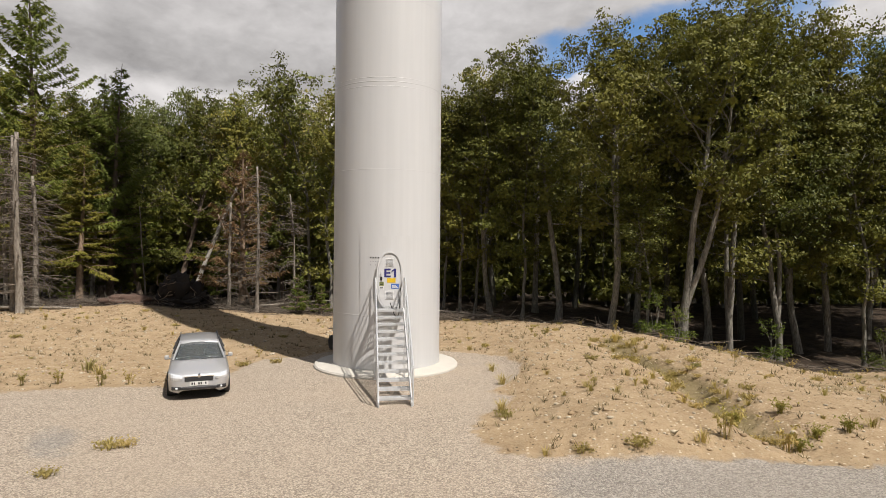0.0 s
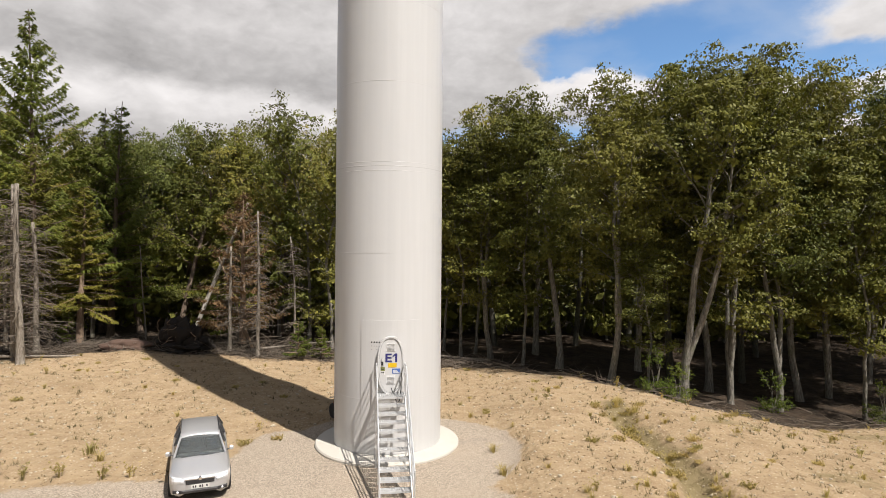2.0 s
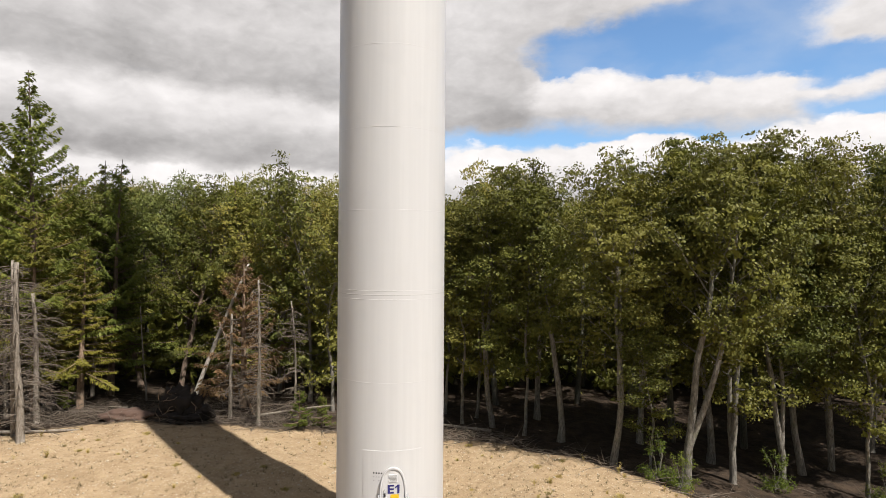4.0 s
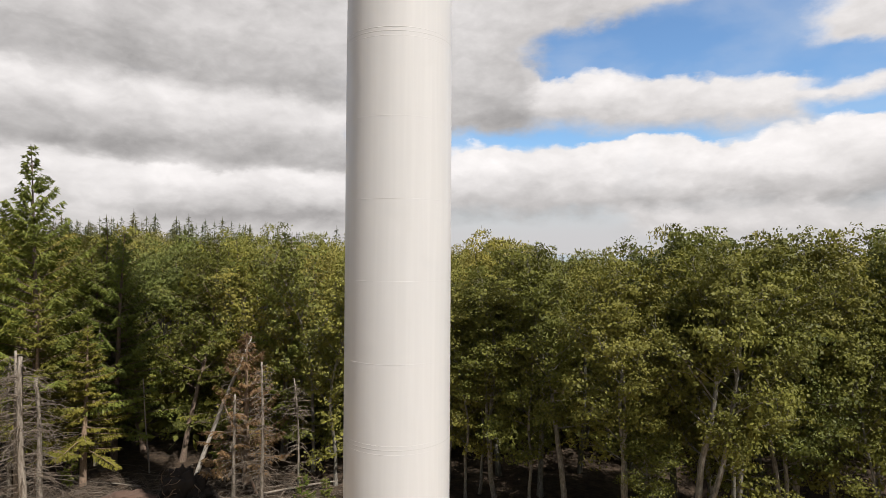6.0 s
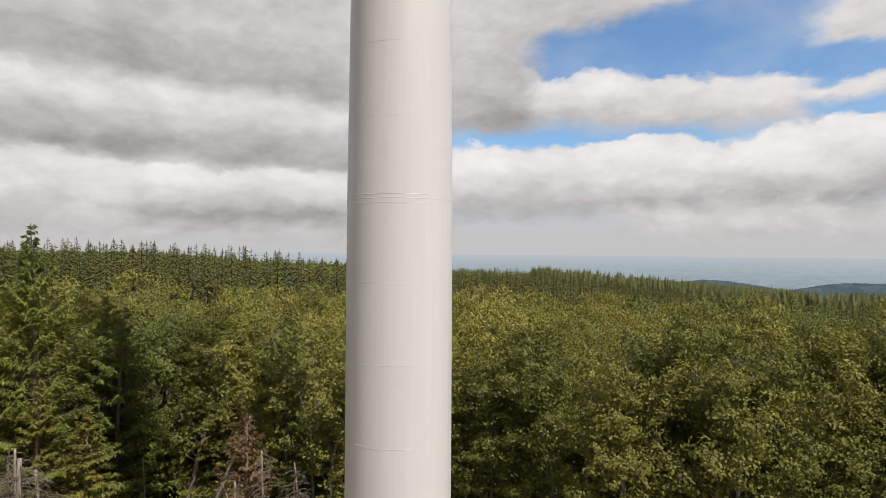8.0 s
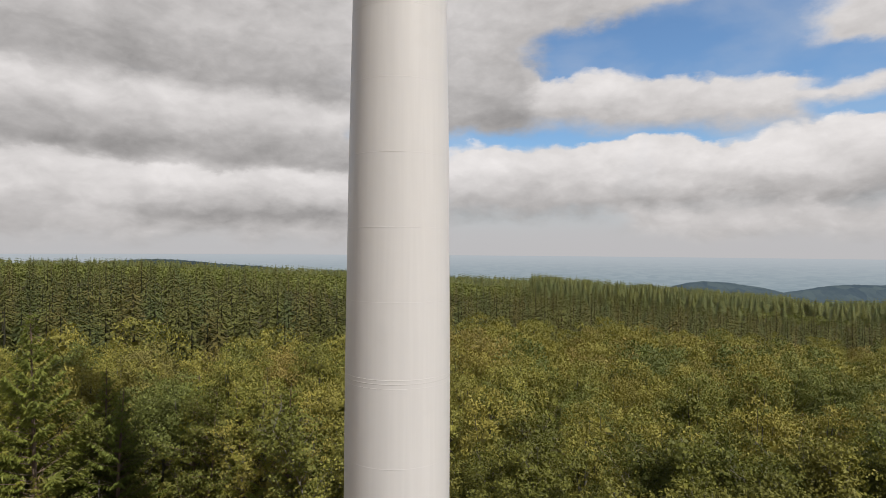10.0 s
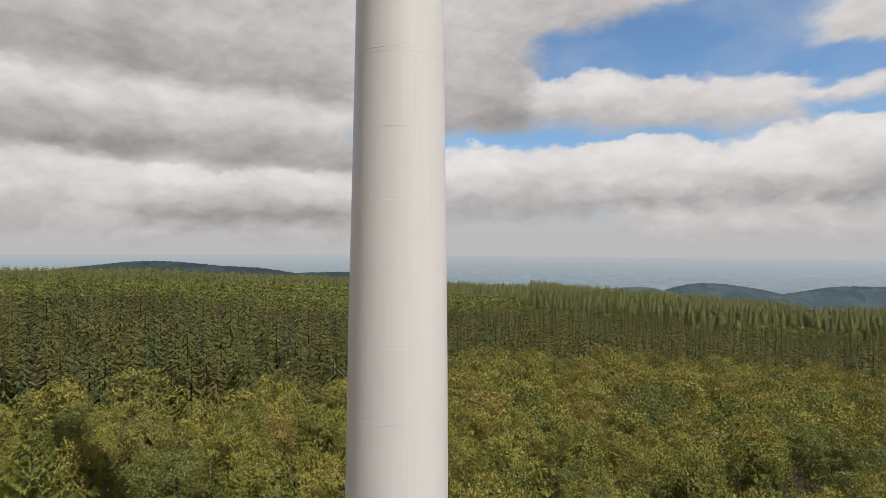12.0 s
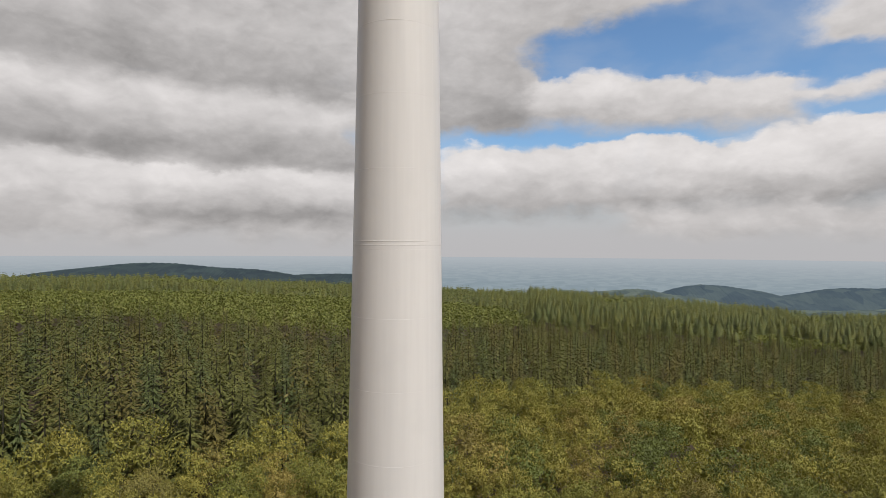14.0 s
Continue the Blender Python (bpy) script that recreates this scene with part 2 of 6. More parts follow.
def ground_material():
    m, k, b, pos = material("ground_soil")
    at = k.add("ShaderNodeAttribute", attribute_name="zones").outputs["Color"]
    sep = k.add("ShaderNodeSeparateColor")
    k.put(sep.inputs[0], at)
    gravel, wood, weed = sep.outputs
    edge = k.math("MULTIPLY_ADD", k.noise(pos, 1.6, 6, 0.65), 0.9, -0.45)
    gmask = k.range(k.math("ADD", gravel, edge), 0.42, 0.62)
    wmask = k.range(k.math("ADD", wood, edge), 0.35, 0.7)
    n_big = k.noise(pos, 0.22, 5)
    n_mid = k.noise(pos, 1.3, 6, 0.65)
    n_fine = k.noise(pos, 14.0, 5, 0.7)
    sand = k.mix(k.range(n_mid, 0.3, 0.72), (0.262, 0.182, 0.104), (0.36, 0.266, 0.162))
    sand = k.mix(k.range(n_fine, 0.35, 0.75, 0.0, 0.5), sand, (0.43, 0.345, 0.23))
    sand = k.mix(k.range(n_big, 0.5, 0.7, 0.0, 0.35), sand, (0.20, 0.138, 0.076))
    sand = k.mix(k.math("MULTIPLY", k.range(k.math("ADD", weed, edge), 0.35, 0.8), 0.65), sand, (0.13, 0.11, 0.045))
    bits = k.voronoi(pos, 8.0, out="Color")
    bs = k.add("ShaderNodeSeparateColor")
    k.put(bs.inputs[0], bits)
    near_bit = k.range(k.voronoi(pos, 8.0), 0.16, 0.30, 1.0, 0.0)
    sand = k.mix(k.math("MULTIPLY", near_bit, k.math("GREATER_THAN", bs.outputs[0], 0.62)), sand, (0.52, 0.44, 0.325))
    sand = k.mix(k.math("MULTIPLY", near_bit, k.math("LESS_THAN", bs.outputs[0], 0.22)), sand, (0.12, 0.085, 0.05))
    cell = k.voronoi(pos, 30.0, out="Color")
    cs = k.add("ShaderNodeSeparateColor")
    k.put(cs.inputs[0], cell)
    cd = k.voronoi(pos, 30.0)
    grav = k.mix(cs.outputs[0], (0.27, 0.225, 0.178), (0.55, 0.465, 0.37))
    grav = k.mix(k.range(cd, 0.4, 0.85, 0.0, 0.52), grav, (0.10, 0.082, 0.063))
    grav = k.mix(k.range(n_big, 0.42, 0.66, 0.0, 0.4), grav, (0.40, 0.325, 0.25))
    grav = k.mix(k.range(k.noise(pos, 0.35, 3), 0.60, 0.72, 0.0, 0.3), grav, (0.22, 0.20, 0.185))
    grey = k.add("ShaderNodeAttribute", attribute_name="zones").outputs["Alpha"]
    grav = k.mix(k.math("MULTIPLY", k.range(k.math("ADD", grey, edge), 0.3, 0.75), 0.6), grav, k.mix(cs.outputs[0], (0.16, 0.15, 0.138), (0.33, 0.315, 0.29)))
    # Litter brown, lowered further to carry the shade under the trees.
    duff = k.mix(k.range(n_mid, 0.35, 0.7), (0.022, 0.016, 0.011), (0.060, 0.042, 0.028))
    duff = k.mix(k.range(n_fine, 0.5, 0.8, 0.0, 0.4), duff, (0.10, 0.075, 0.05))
    col = k.mix(gmask, sand, grav)
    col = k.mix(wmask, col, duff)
    k.put(b["Base Color"], col)
    k.put(b["Roughness"], 0.92)
    k.put(b["Specular IOR Level"], 0.2)
    h = k.math("ADD", k.math("MULTIPLY", n_fine, 0.5), k.math("ADD", k.math("MULTIPLY", n_mid, 0.9), k.math("MULTIPLY", k.math("MULTIPLY", cd, gmask), -0.22)))
    clod = k.voronoi(pos, 3.2, "SMOOTH_F1")
    h = k.math("ADD", h, k.math("MULTIPLY", clod, k.math("MULTIPLY_ADD", gmask, 0.9, -0.9)))
    k.put(b["Normal"], k.bump(h, 0.9, 0.12))
    return m


GROUND = ground_material()


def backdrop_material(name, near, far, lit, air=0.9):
    """Far land seen through miles of air, its haze painted as a glowing colour."""
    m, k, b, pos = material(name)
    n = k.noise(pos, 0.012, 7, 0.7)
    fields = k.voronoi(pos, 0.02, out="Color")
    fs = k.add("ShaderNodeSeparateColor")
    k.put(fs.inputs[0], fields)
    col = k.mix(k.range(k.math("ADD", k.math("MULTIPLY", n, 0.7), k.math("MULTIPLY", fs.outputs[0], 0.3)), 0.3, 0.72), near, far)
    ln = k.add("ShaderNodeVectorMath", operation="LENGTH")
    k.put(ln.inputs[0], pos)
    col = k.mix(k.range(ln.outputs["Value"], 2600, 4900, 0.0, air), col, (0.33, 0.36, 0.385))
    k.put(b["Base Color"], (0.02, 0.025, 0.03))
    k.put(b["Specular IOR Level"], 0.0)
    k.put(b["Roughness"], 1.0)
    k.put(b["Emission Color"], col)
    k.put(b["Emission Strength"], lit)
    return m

# ---- building helpers ----
def part(name, bm, mat, parent=None, label="", smooth=False, bevel=0.0):
    """Links a bmesh as one mesh object, under a thing or a part."""
    if bevel:
        bmesh.ops.bevel(bm, geom=bm.edges[:], offset=bevel, segments=1, affect="EDGES", clamp_overlap=True)
    me = bpy.data.meshes.new(name)
    bm.normal_update()
    bm.to_mesh(me)
    bm.free()
    me.materials.append(mat)
    if smooth:
        me.shade_smooth()
    ob = new(name, me)
    if parent is not None:
        ob.parent = parent
    if label:
        ob["label"] = label
    return ob


class Mesh:
    """Collects vertices and faces in arrays, for large meshes."""

    def __init__(self):
        self.v, self.f3, self.f4, self.n = [], [], [], 0

    def add(self, verts, quads=None, tris=None):
        verts = np.asarray(verts, float).reshape(-1, 3)
        if quads is not None:
            self.f4.append(np.asarray(quads, int).reshape(-1, 4) + self.n)
        if tris is not None:
            self.f3.append(np.asarray(tris, int).reshape(-1, 3) + self.n)
        self.v.append(verts)
        self.n += len(verts)

    def tube(self, pts, radii, sides=6, cap=False):
        pts = np.asarray(pts, float)
        n = len(pts)
        tang = np.gradient(pts, axis=0)
        tang /= np.linalg.norm(tang, axis=1)[:, None] + 1e-9
        ref = np.array([1.0, 0, 0]) if abs(tang[0][0]) < 0.8 else np.array([0, 1.0, 0])
        a = np.cross(tang, ref)
        a /= np.linalg.norm(a, axis=1)[:, None] + 1e-9
        b = np.cross(tang, a)
        ang = np.arange(sides) * 2 * np.pi / sides
        r = np.asarray(radii, float).reshape(-1, 1, 1)
        ring = pts[:, None] + r * (np.cos(ang)[None, :, None] * a[:, None] + np.sin(ang)[None, :, None] * b[:, None])
        i = np.arange(n - 1)[:, None] * sides
        j = np.arange(sides)[None]
        j2 = (j + 1) % sides
        q = np.stack([i + j, i + j2, i + sides + j2, i + sides + j], -1)
        self.add(ring, q)
        if cap:
            for base, c in ((0, pts[0]), ((n - 1) * sides, pts[-1])):
                self.f3.append(np.stack([base + np.arange(sides), base + (np.arange(sides) + 1) % sides, np.full(sides, n * sides)], -1) + self.n - n * sides)
                self.v.append(np.array([c]))
                self.n += 1
                self.f3[-1][:, 2] = self.n - 1

    def leaves(self, rng, c, size, up=0.6, ratio=0.55):
        """A pointed leaf spray at every centre in c."""
        n = len(c)
        if not n:
            return
        nrm = rng.normal(size=(n, 3))
        nrm /= np.linalg.norm(nrm, axis=1)[:, None]
        nrm[:, 2] += up
        t = np.cross(nrm, rng.normal(size=(n, 3)))
        t /= np.linalg.norm(t, axis=1)[:, None] + 1e-9
        s = np.cross(nrm, t)
        s /= np.linalg.norm(s, axis=1)[:, None] + 1e-9
        L = (size * rng.uniform(0.6, 1.3, n))[:, None]
        W = L * ratio * rng.uniform(0.75, 1.2, n)[:, None]
        v = np.stack([c - t * L * 0.5, c + s * W * 0.5 + t * L * rng.uniform(-0.15, 0.1, n)[:, None], c + t * L * 0.5, c - s * W * 0.5 + t * L * rng.uniform(-0.15, 0.1, n)[:, None]], 1)
        self.add(v, np.arange(4 * n).reshape(n, 4))

    def data(self, name, mat, smooth=False):
        me = bpy.data.meshes.new(name)
        v = np.concatenate(self.v)
        f3 = np.concatenate(self.f3) if self.f3 else np.zeros((0, 3), int)
        f4 = np.concatenate(self.f4) if self.f4 else np.zeros((0, 4), int)
        me.vertices.add(len(v))
        me.vertices.foreach_set("co", v.ravel())
        loops = np.concatenate([f3.ravel(), f4.ravel()])
        me.loops.add(len(loops))
        me.loops.foreach_set("vertex_index", loops.astype(np.int32))
        tot = np.concatenate([np.full(len(f3), 3), np.full(len(f4), 4)])
        me.polygons.add(len(tot))
        me.polygons.foreach_set("loop_start", np.concatenate([[0], np.cumsum(tot)[:-1]]).astype(np.int32))
        me.materials.append(mat)
        me.update(calc_edges=True)
        me.validate()
        if smooth:
            me.shade_smooth()
        return me

    def ob(self, name, mat, parent=None, smooth=False):
        o = new(name, self.data(name, mat, smooth))
        if parent is not None:
            o.parent = parent
        return o


def box(bm, x0, x1, y0, y1, z0, z1, m=None):
    vs = [bm.verts.new((x, y, z)) for z in (z0, z1) for x, y in ((x0, y0), (x1, y0), (x1, y1), (x0, y1))]
    if m is not None:
        for v in vs:
            v.co = m @ v.co
    for f in ((3, 2, 1, 0), (4, 5, 6, 7), (0, 1, 5, 4), (1, 2, 6, 5), (2, 3, 7, 6), (3, 0, 4, 7)):
        bm.faces.new([vs[i] for i in f])
    return vs


def rod(bm, a, b, r, sides=8, r2=None):
    a, b = Vector(a), Vector(b)
    q = (b - a).to_track_quat("Z", "Y").to_matrix()
    rings = []
    for p, rr in ((a, r), (b, r if r2 is None else r2)):
        rings.append([bm.verts.new(p + q @ Vector((rr * math.cos(i * 2 * math.pi / sides), rr * math.sin(i * 2 * math.pi / sides), 0))) for i in range(sides)])
    for i in range(sides):
        j = (i + 1) % sides
        bm.faces.new((rings[0][i], rings[0][j], rings[1][j], rings[1][i]))
    bm.faces.new(rings[0][::-1])
    bm.faces.new(rings[1])


def smoothstep(a, b, x):
    t = np.clip((np.asarray(x, float) - a) / (b - a), 0, 1)
    return t * t * (3 - 2 * t)


def wave(x, y, s, seed):
    """Smooth pseudo-random height, cheap, in -1..1."""
    r = np.random.RandomState(seed)
    out = 0.0
    for i in range(5):
        a, ph = r.uniform(0, 6.28), r.uniform(0, 6.28)
        f = r.uniform(0.6, 1.7) * 6.28 / s
        out = out + np.sin((np.cos(a) * x + np.sin(a) * y) * f + ph)
    return out / 5


# ---- ground ----
def gravel_mask(x, y):
    front = smoothstep(1.0, -1.0, y - 17.6 - 0.7 * np.sin(x * 0.5))
    left = front * smoothstep(2.4, 0.4, x + 0.6 * np.sin(y))
    strip = smoothstep(0.6, -0.6, y - 12.4 + 0.06 * (x - 2))
    ring = smoothstep(4.9, 4.1, np.hypot(x + 1.7, y - 21.3))
    return np.clip(np.maximum(np.maximum(left, strip), np.maximum(ring, smoothstep(0.8, -0.8, np.abs(x + 4.6 - (y - 18) * 0.1) - 3.0) * smoothstep(24.5, 22.5, y))), 0, 1)


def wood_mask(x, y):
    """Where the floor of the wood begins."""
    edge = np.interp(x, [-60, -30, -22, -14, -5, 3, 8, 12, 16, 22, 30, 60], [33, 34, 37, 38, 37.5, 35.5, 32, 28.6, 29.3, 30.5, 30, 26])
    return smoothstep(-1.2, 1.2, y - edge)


def ground_z(x, y):
    x, y = np.asarray(x, float), np.asarray(y, float)
    s = np.maximum(y - 50, 0)
    u = np.clip(x / np.maximum(y, 30), -0.5, 0.65)
    left = np.interp(s, [0, 100, 200, 450, 850], [0, 2, 2, -3, -15])
    mid = np.interp(s, [0, 76, 620, 850], [0, -5, -24, -38])
    right = np.interp(s, [0, 156, 675, 850], [0, -19, -52, -66])
    far = np.where(u < 0.17, left + (mid - left) * (u + 0.5) / 0.67, mid + (right - mid) * (u - 0.17) / 0.48)
    r = np.hypot(x, y)
    far = far + smoothstep(60, 200, r) * 1.5 * wave(x, y, 140, 3)
    near = smoothstep(60, 40, r)
    soil = (1 - gravel_mask(x, y)) * (1 - wood_mask(x, y))
    h = 0.12 * wave(x, y, 9, 5) + 0.06 * wave(x, y, 3.1, 6) + 0.03 * wave(x, y, 1.4, 7)
    bank = 0.30 * smoothstep(11.8, 14.5, y) * smoothstep(1.0, 4.0, x)
    dip = -1.9 * smoothstep(9, 20, x) * smoothstep(8, 30, y)
    ditch = -0.60 * np.exp(-((x - 7.7 - 0.25 * np.sin(y * 0.7)) / 0.62) ** 2) * smoothstep(11.5, 14.5, y) * smoothstep(27, 23, y)
    mound = 0.35 * np.exp(-((x - 4.5) / 2.6) ** 2 - ((y - 18) / 6.0) ** 2)
    rise = 0.8 * smoothstep(24, 42, y) * smoothstep(-6, -22, x)
    z = near * (soil * (h + bank + mound + ditch) + dip + rise + 0.012 * wave(x, y, 2.2, 8)) + wood_mask(x, y) * 0.25 * wave(x, y, 6, 9) * near
    # the high land breaks off behind the woods into a wide plain
    drop = smoothstep(750, 1700, r)
    plain_z = np.interp(r, [1700, 2300, 3000, 3800, 4400, 4900], [-235, -215, -135, -78, -45, -23])
    return (z + far) * (1 - drop) + plain_z * drop


def axis(lo, hi, step, top, grow):
    inner = list(np.arange(lo, hi + 1e-6, step))
    out, d, p = [], step, hi
    while p < top:
        d *= grow
        p += d
        out.append(p)
    neg, d, p = [], step, lo
    while p > -top:
        d *= grow
        p -= d
        neg.append(p)
    return np.array(neg[::-1] + inner + out)


def build_ground():
    xs, ys = axis(-34, 26, 0.4, 4900, 1.13), axis(-6, 46, 0.4, 4900, 1.13)
    X, Y = np.meshgrid(xs, ys)
    Z = ground_z(X, Y) - 70 * smoothstep(1500, 2600, np.hypot(X, Y))
    m = Mesh()
    nx, ny = len(xs), len(ys)
    i = np.arange(ny - 1)[:, None] * nx + np.arange(nx - 1)[None]
    m.add(np.stack([X, Y, Z], -1), np.stack([i, i + 1, i + nx + 1, i + nx], -1))
    o = m.ob("ground", GROUND, smooth=True)
    col = o.data.color_attributes.new("zones", "FLOAT_COLOR", "POINT")
    weed = 0.95 * np.exp(-((X - 7.75 - 0.25 * np.sin(Y * 0.7)) / 0.8) ** 2) * smoothstep(12, 15, Y) * smoothstep(30, 26, Y) + 0.5 * smoothstep(9, 13, X) * (0.5 + 0.5 * wave(X, Y, 5, 21))
    weed = np.clip(weed + 0.45 * smoothstep(0.2, 0.9, wave(X, Y, 6, 22)) * smoothstep(16, 19, Y), 0, 1)
    grey = smoothstep(0.5, 3.5, X) * smoothstep(13.0, 11.5, Y) + 0.9 * np.exp(-((X + 8.8 + 0.5 * (Y - 13.4)) / 0.7) ** 2 - ((Y - 13.2) / 1.3) ** 2)
    r = np.hypot(X, Y)
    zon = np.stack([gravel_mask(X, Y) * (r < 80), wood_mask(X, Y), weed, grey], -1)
    col.data.foreach_set("color", zon.astype(np.float32).ravel())
    tagged(o, "sandy building ground with pale gravel and brown wood floor", "ground", kind="structure")


build_ground()

# ---- tower ----
TX, TY = -2.1, 22.3
PROFILE = [(0, 1.99), (10, 1.98), (20, 1.965), (24.5, 1.955), (28, 1.915), (32.5, 1.865), (38, 1.765), (42.5, 1.69), (51, 1.56), (62, 1.41), (78, 1.22), (99, 1.0)]


def tower_r(z):
    return float(np.interp(z, [p[0] for p in PROFILE], [p[1] for p in PROFILE]))


def lathe(prof, sides=96):
    bm = bmesh.new()
    rings = [[bm.verts.new((r * math.cos(i * 2 * math.pi / sides), r * math.sin(i * 2 * math.pi / sides), z)) for i in range(sides)] for r, z in prof]
    for a, b in zip(rings, rings[1:]):
        for i in range(sides):
            j = (i + 1) % sides
            bm.faces.new((a[i], a[j], b[j], b[i]))
    return bm, rings


def build_tower():
    t = new("turbine_tower")
    t.location = (TX, TY, 0)
    tagged(t, "white painted steel wind turbine tower with weld seams", "wind turbine")
    zs = sorted(set([p[0] for p in PROFILE] + list(range(0, 100, 3))))
    bm, rings = lathe([(tower_r(z), z + 0.05 * (z == 0)) for z in zs])
    bm.faces.new(rings[-1])
    part("shell", bm, TOWER, t, smooth=True)
    seams = [2.05, 7.1, 13.05, 15.9, 18.75, 21.6, 27.3, 29.9, 32.5, 35.1, 37.7, 40.3, 45.7, 48.4, 51.0, 53.6, 56.2]
    for z in seams:
        r = tower_r(z)
        bm, _ = lathe([(r - 0.004, z - 0.014), (r + 0.004, z - 0.006), (r + 0.004, z + 0.006), (r - 0.004, z + 0.014)])
        part("weld_seam", bm, TOWER, t, smooth=True)
    bm = bmesh.new()
    m = Matrix.Rotation(radians(40), 4, "Z")
    box(bm, -1.8, 1.8, -3.2, 6.2, 99.0, 102.8, m)
    part("nacelle", bm, TOWER, t, bevel=0.5)
    for z in (10.12, 24.5, 42.95):
        r = tower_r(z)
        for dz, mat in ((-0.16, WELD), (0.0, SEALANT), (0.14, WELD)):
            h = 0.014 if mat is WELD else 0.022
            bm, _ = lathe([(r - 0.004, z + dz - h), (r + 0.003, z + dz - h / 2), (r + 0.003, z + dz + h / 2), (r - 0.004, z + dz + h)])
            part("flange_joint", bm, mat, t, smooth=True)
    return t


tower = build_tower()


def build_footing():
    f = new("tower_footing")
    f.location = (TX, TY, 0)
    tagged(f, "round pale concrete footing slab under the turbine tower", "footing")
    bm, rings = lathe([(2.68, -0.3), (2.68, 0.06), (2.64, 0.11), (1.9, 0.17)])
    part("slab", bm, CONCRETE, f)


build_footing()

# ---- trees ----
def wander(rng, start, heading, length, steps, bend=0.15, lift=0.0):
    """A branch line that winds a little and lifts or droops."""
    p, d = np.array(start, float), np.array(heading, float)
    d /= np.linalg.norm(d)
    out = [p.copy()]
    for _ in range(steps):
        d = d + rng.normal(size=3) * bend + np.array([0, 0, lift])
        d /= np.linalg.norm(d)
        p = p + d * length / steps
        out.append(p.copy())
    return np.array(out)


def unit(v):
    return v / (np.linalg.norm(v, axis=-1, keepdims=True) + 1e-9)


def clump(rng, c, rx, rz, n):
    p = unit(rng.normal(size=(n, 3))) * rng.uniform(0.25, 1.0, n)[:, None] ** 0.6
    return c + p * np.array([rx, rx, rz])


def sprays(m, rng, c, radius, n, size, ratio=0.4, up=0.6, flat=0.7, face=0.0):
    """Leafy shoots that stand out of a tuft, pointing outwards and up; face: how far their flats turn to the sky."""
    n = int(n)
    if n < 1:
        return
    d = unit(rng.normal(size=(n, 3)) + np.array([0, 0, 0.45]))
    p = np.asarray(c) + d * np.array([1, 1, flat]) * radius * rng.uniform(0.45, 1.0, n)[:, None]
    t = unit(d * 0.7 + np.array([0, 0, up]) + rng.normal(size=(n, 3)) * 0.45)
    nrm = rng.normal(size=(n, 3)) + np.array([0, 0, face]) + d * face * 0.4
    s = unit(np.cross(t, nrm))
    L = (size * rng.uniform(0.6, 1.35, n))[:, None]
    W = L * ratio * rng.uniform(0.7, 1.2, n)[:, None]
    v = np.stack([p - t * L * 0.35, p + s * W * 0.5 + t * L * rng.uniform(-0.1, 0.15, n)[:, None], p + t * L * 0.65, p - s * W * 0.5 + t * L * rng.uniform(-0.1, 0.15, n)[:, None]], 1)
    m.add(v, np.arange(4 * n).reshape(n, 4))


def puff(m, rng, c, out, R, n, size, ratio=0.6, flat=0.8, jitter=0.5, lean=0.9):
    """A rounded tuft: leaves lie like scales over its outer side, each tilted a little its own way."""
    n = int(n)
    if n < 1:
        return
    d = unit(rng.normal(size=(n, 3)) + np.asarray(out) * lean)
    p = np.asarray(c) + d * np.array([1, 1, flat]) * R * rng.uniform(0.62, 1.08, n)[:, None]
    nrm = unit(d + np.array([0, 0, 0.35]) + rng.normal(size=(n, 3)) * jitter)
    t = unit(np.cross(nrm, rng.normal(size=(n, 3))) + np.array([0, 0, 0.6]))
    w = unit(np.cross(nrm, t))
    L = (size * rng.uniform(0.6, 1.35, n))[:, None]
    W = L * ratio * rng.uniform(0.75, 1.2, n)[:, None]
    k = t * L * rng.uniform(-0.12, 0.12, n)[:, None]
    m.add(np.stack([p - t * L * 0.5, p + w * W * 0.5 + k, p + t * L * 0.5, p - w * W * 0.5 + k], 1), np.arange(4 * n).reshape(n, 4))


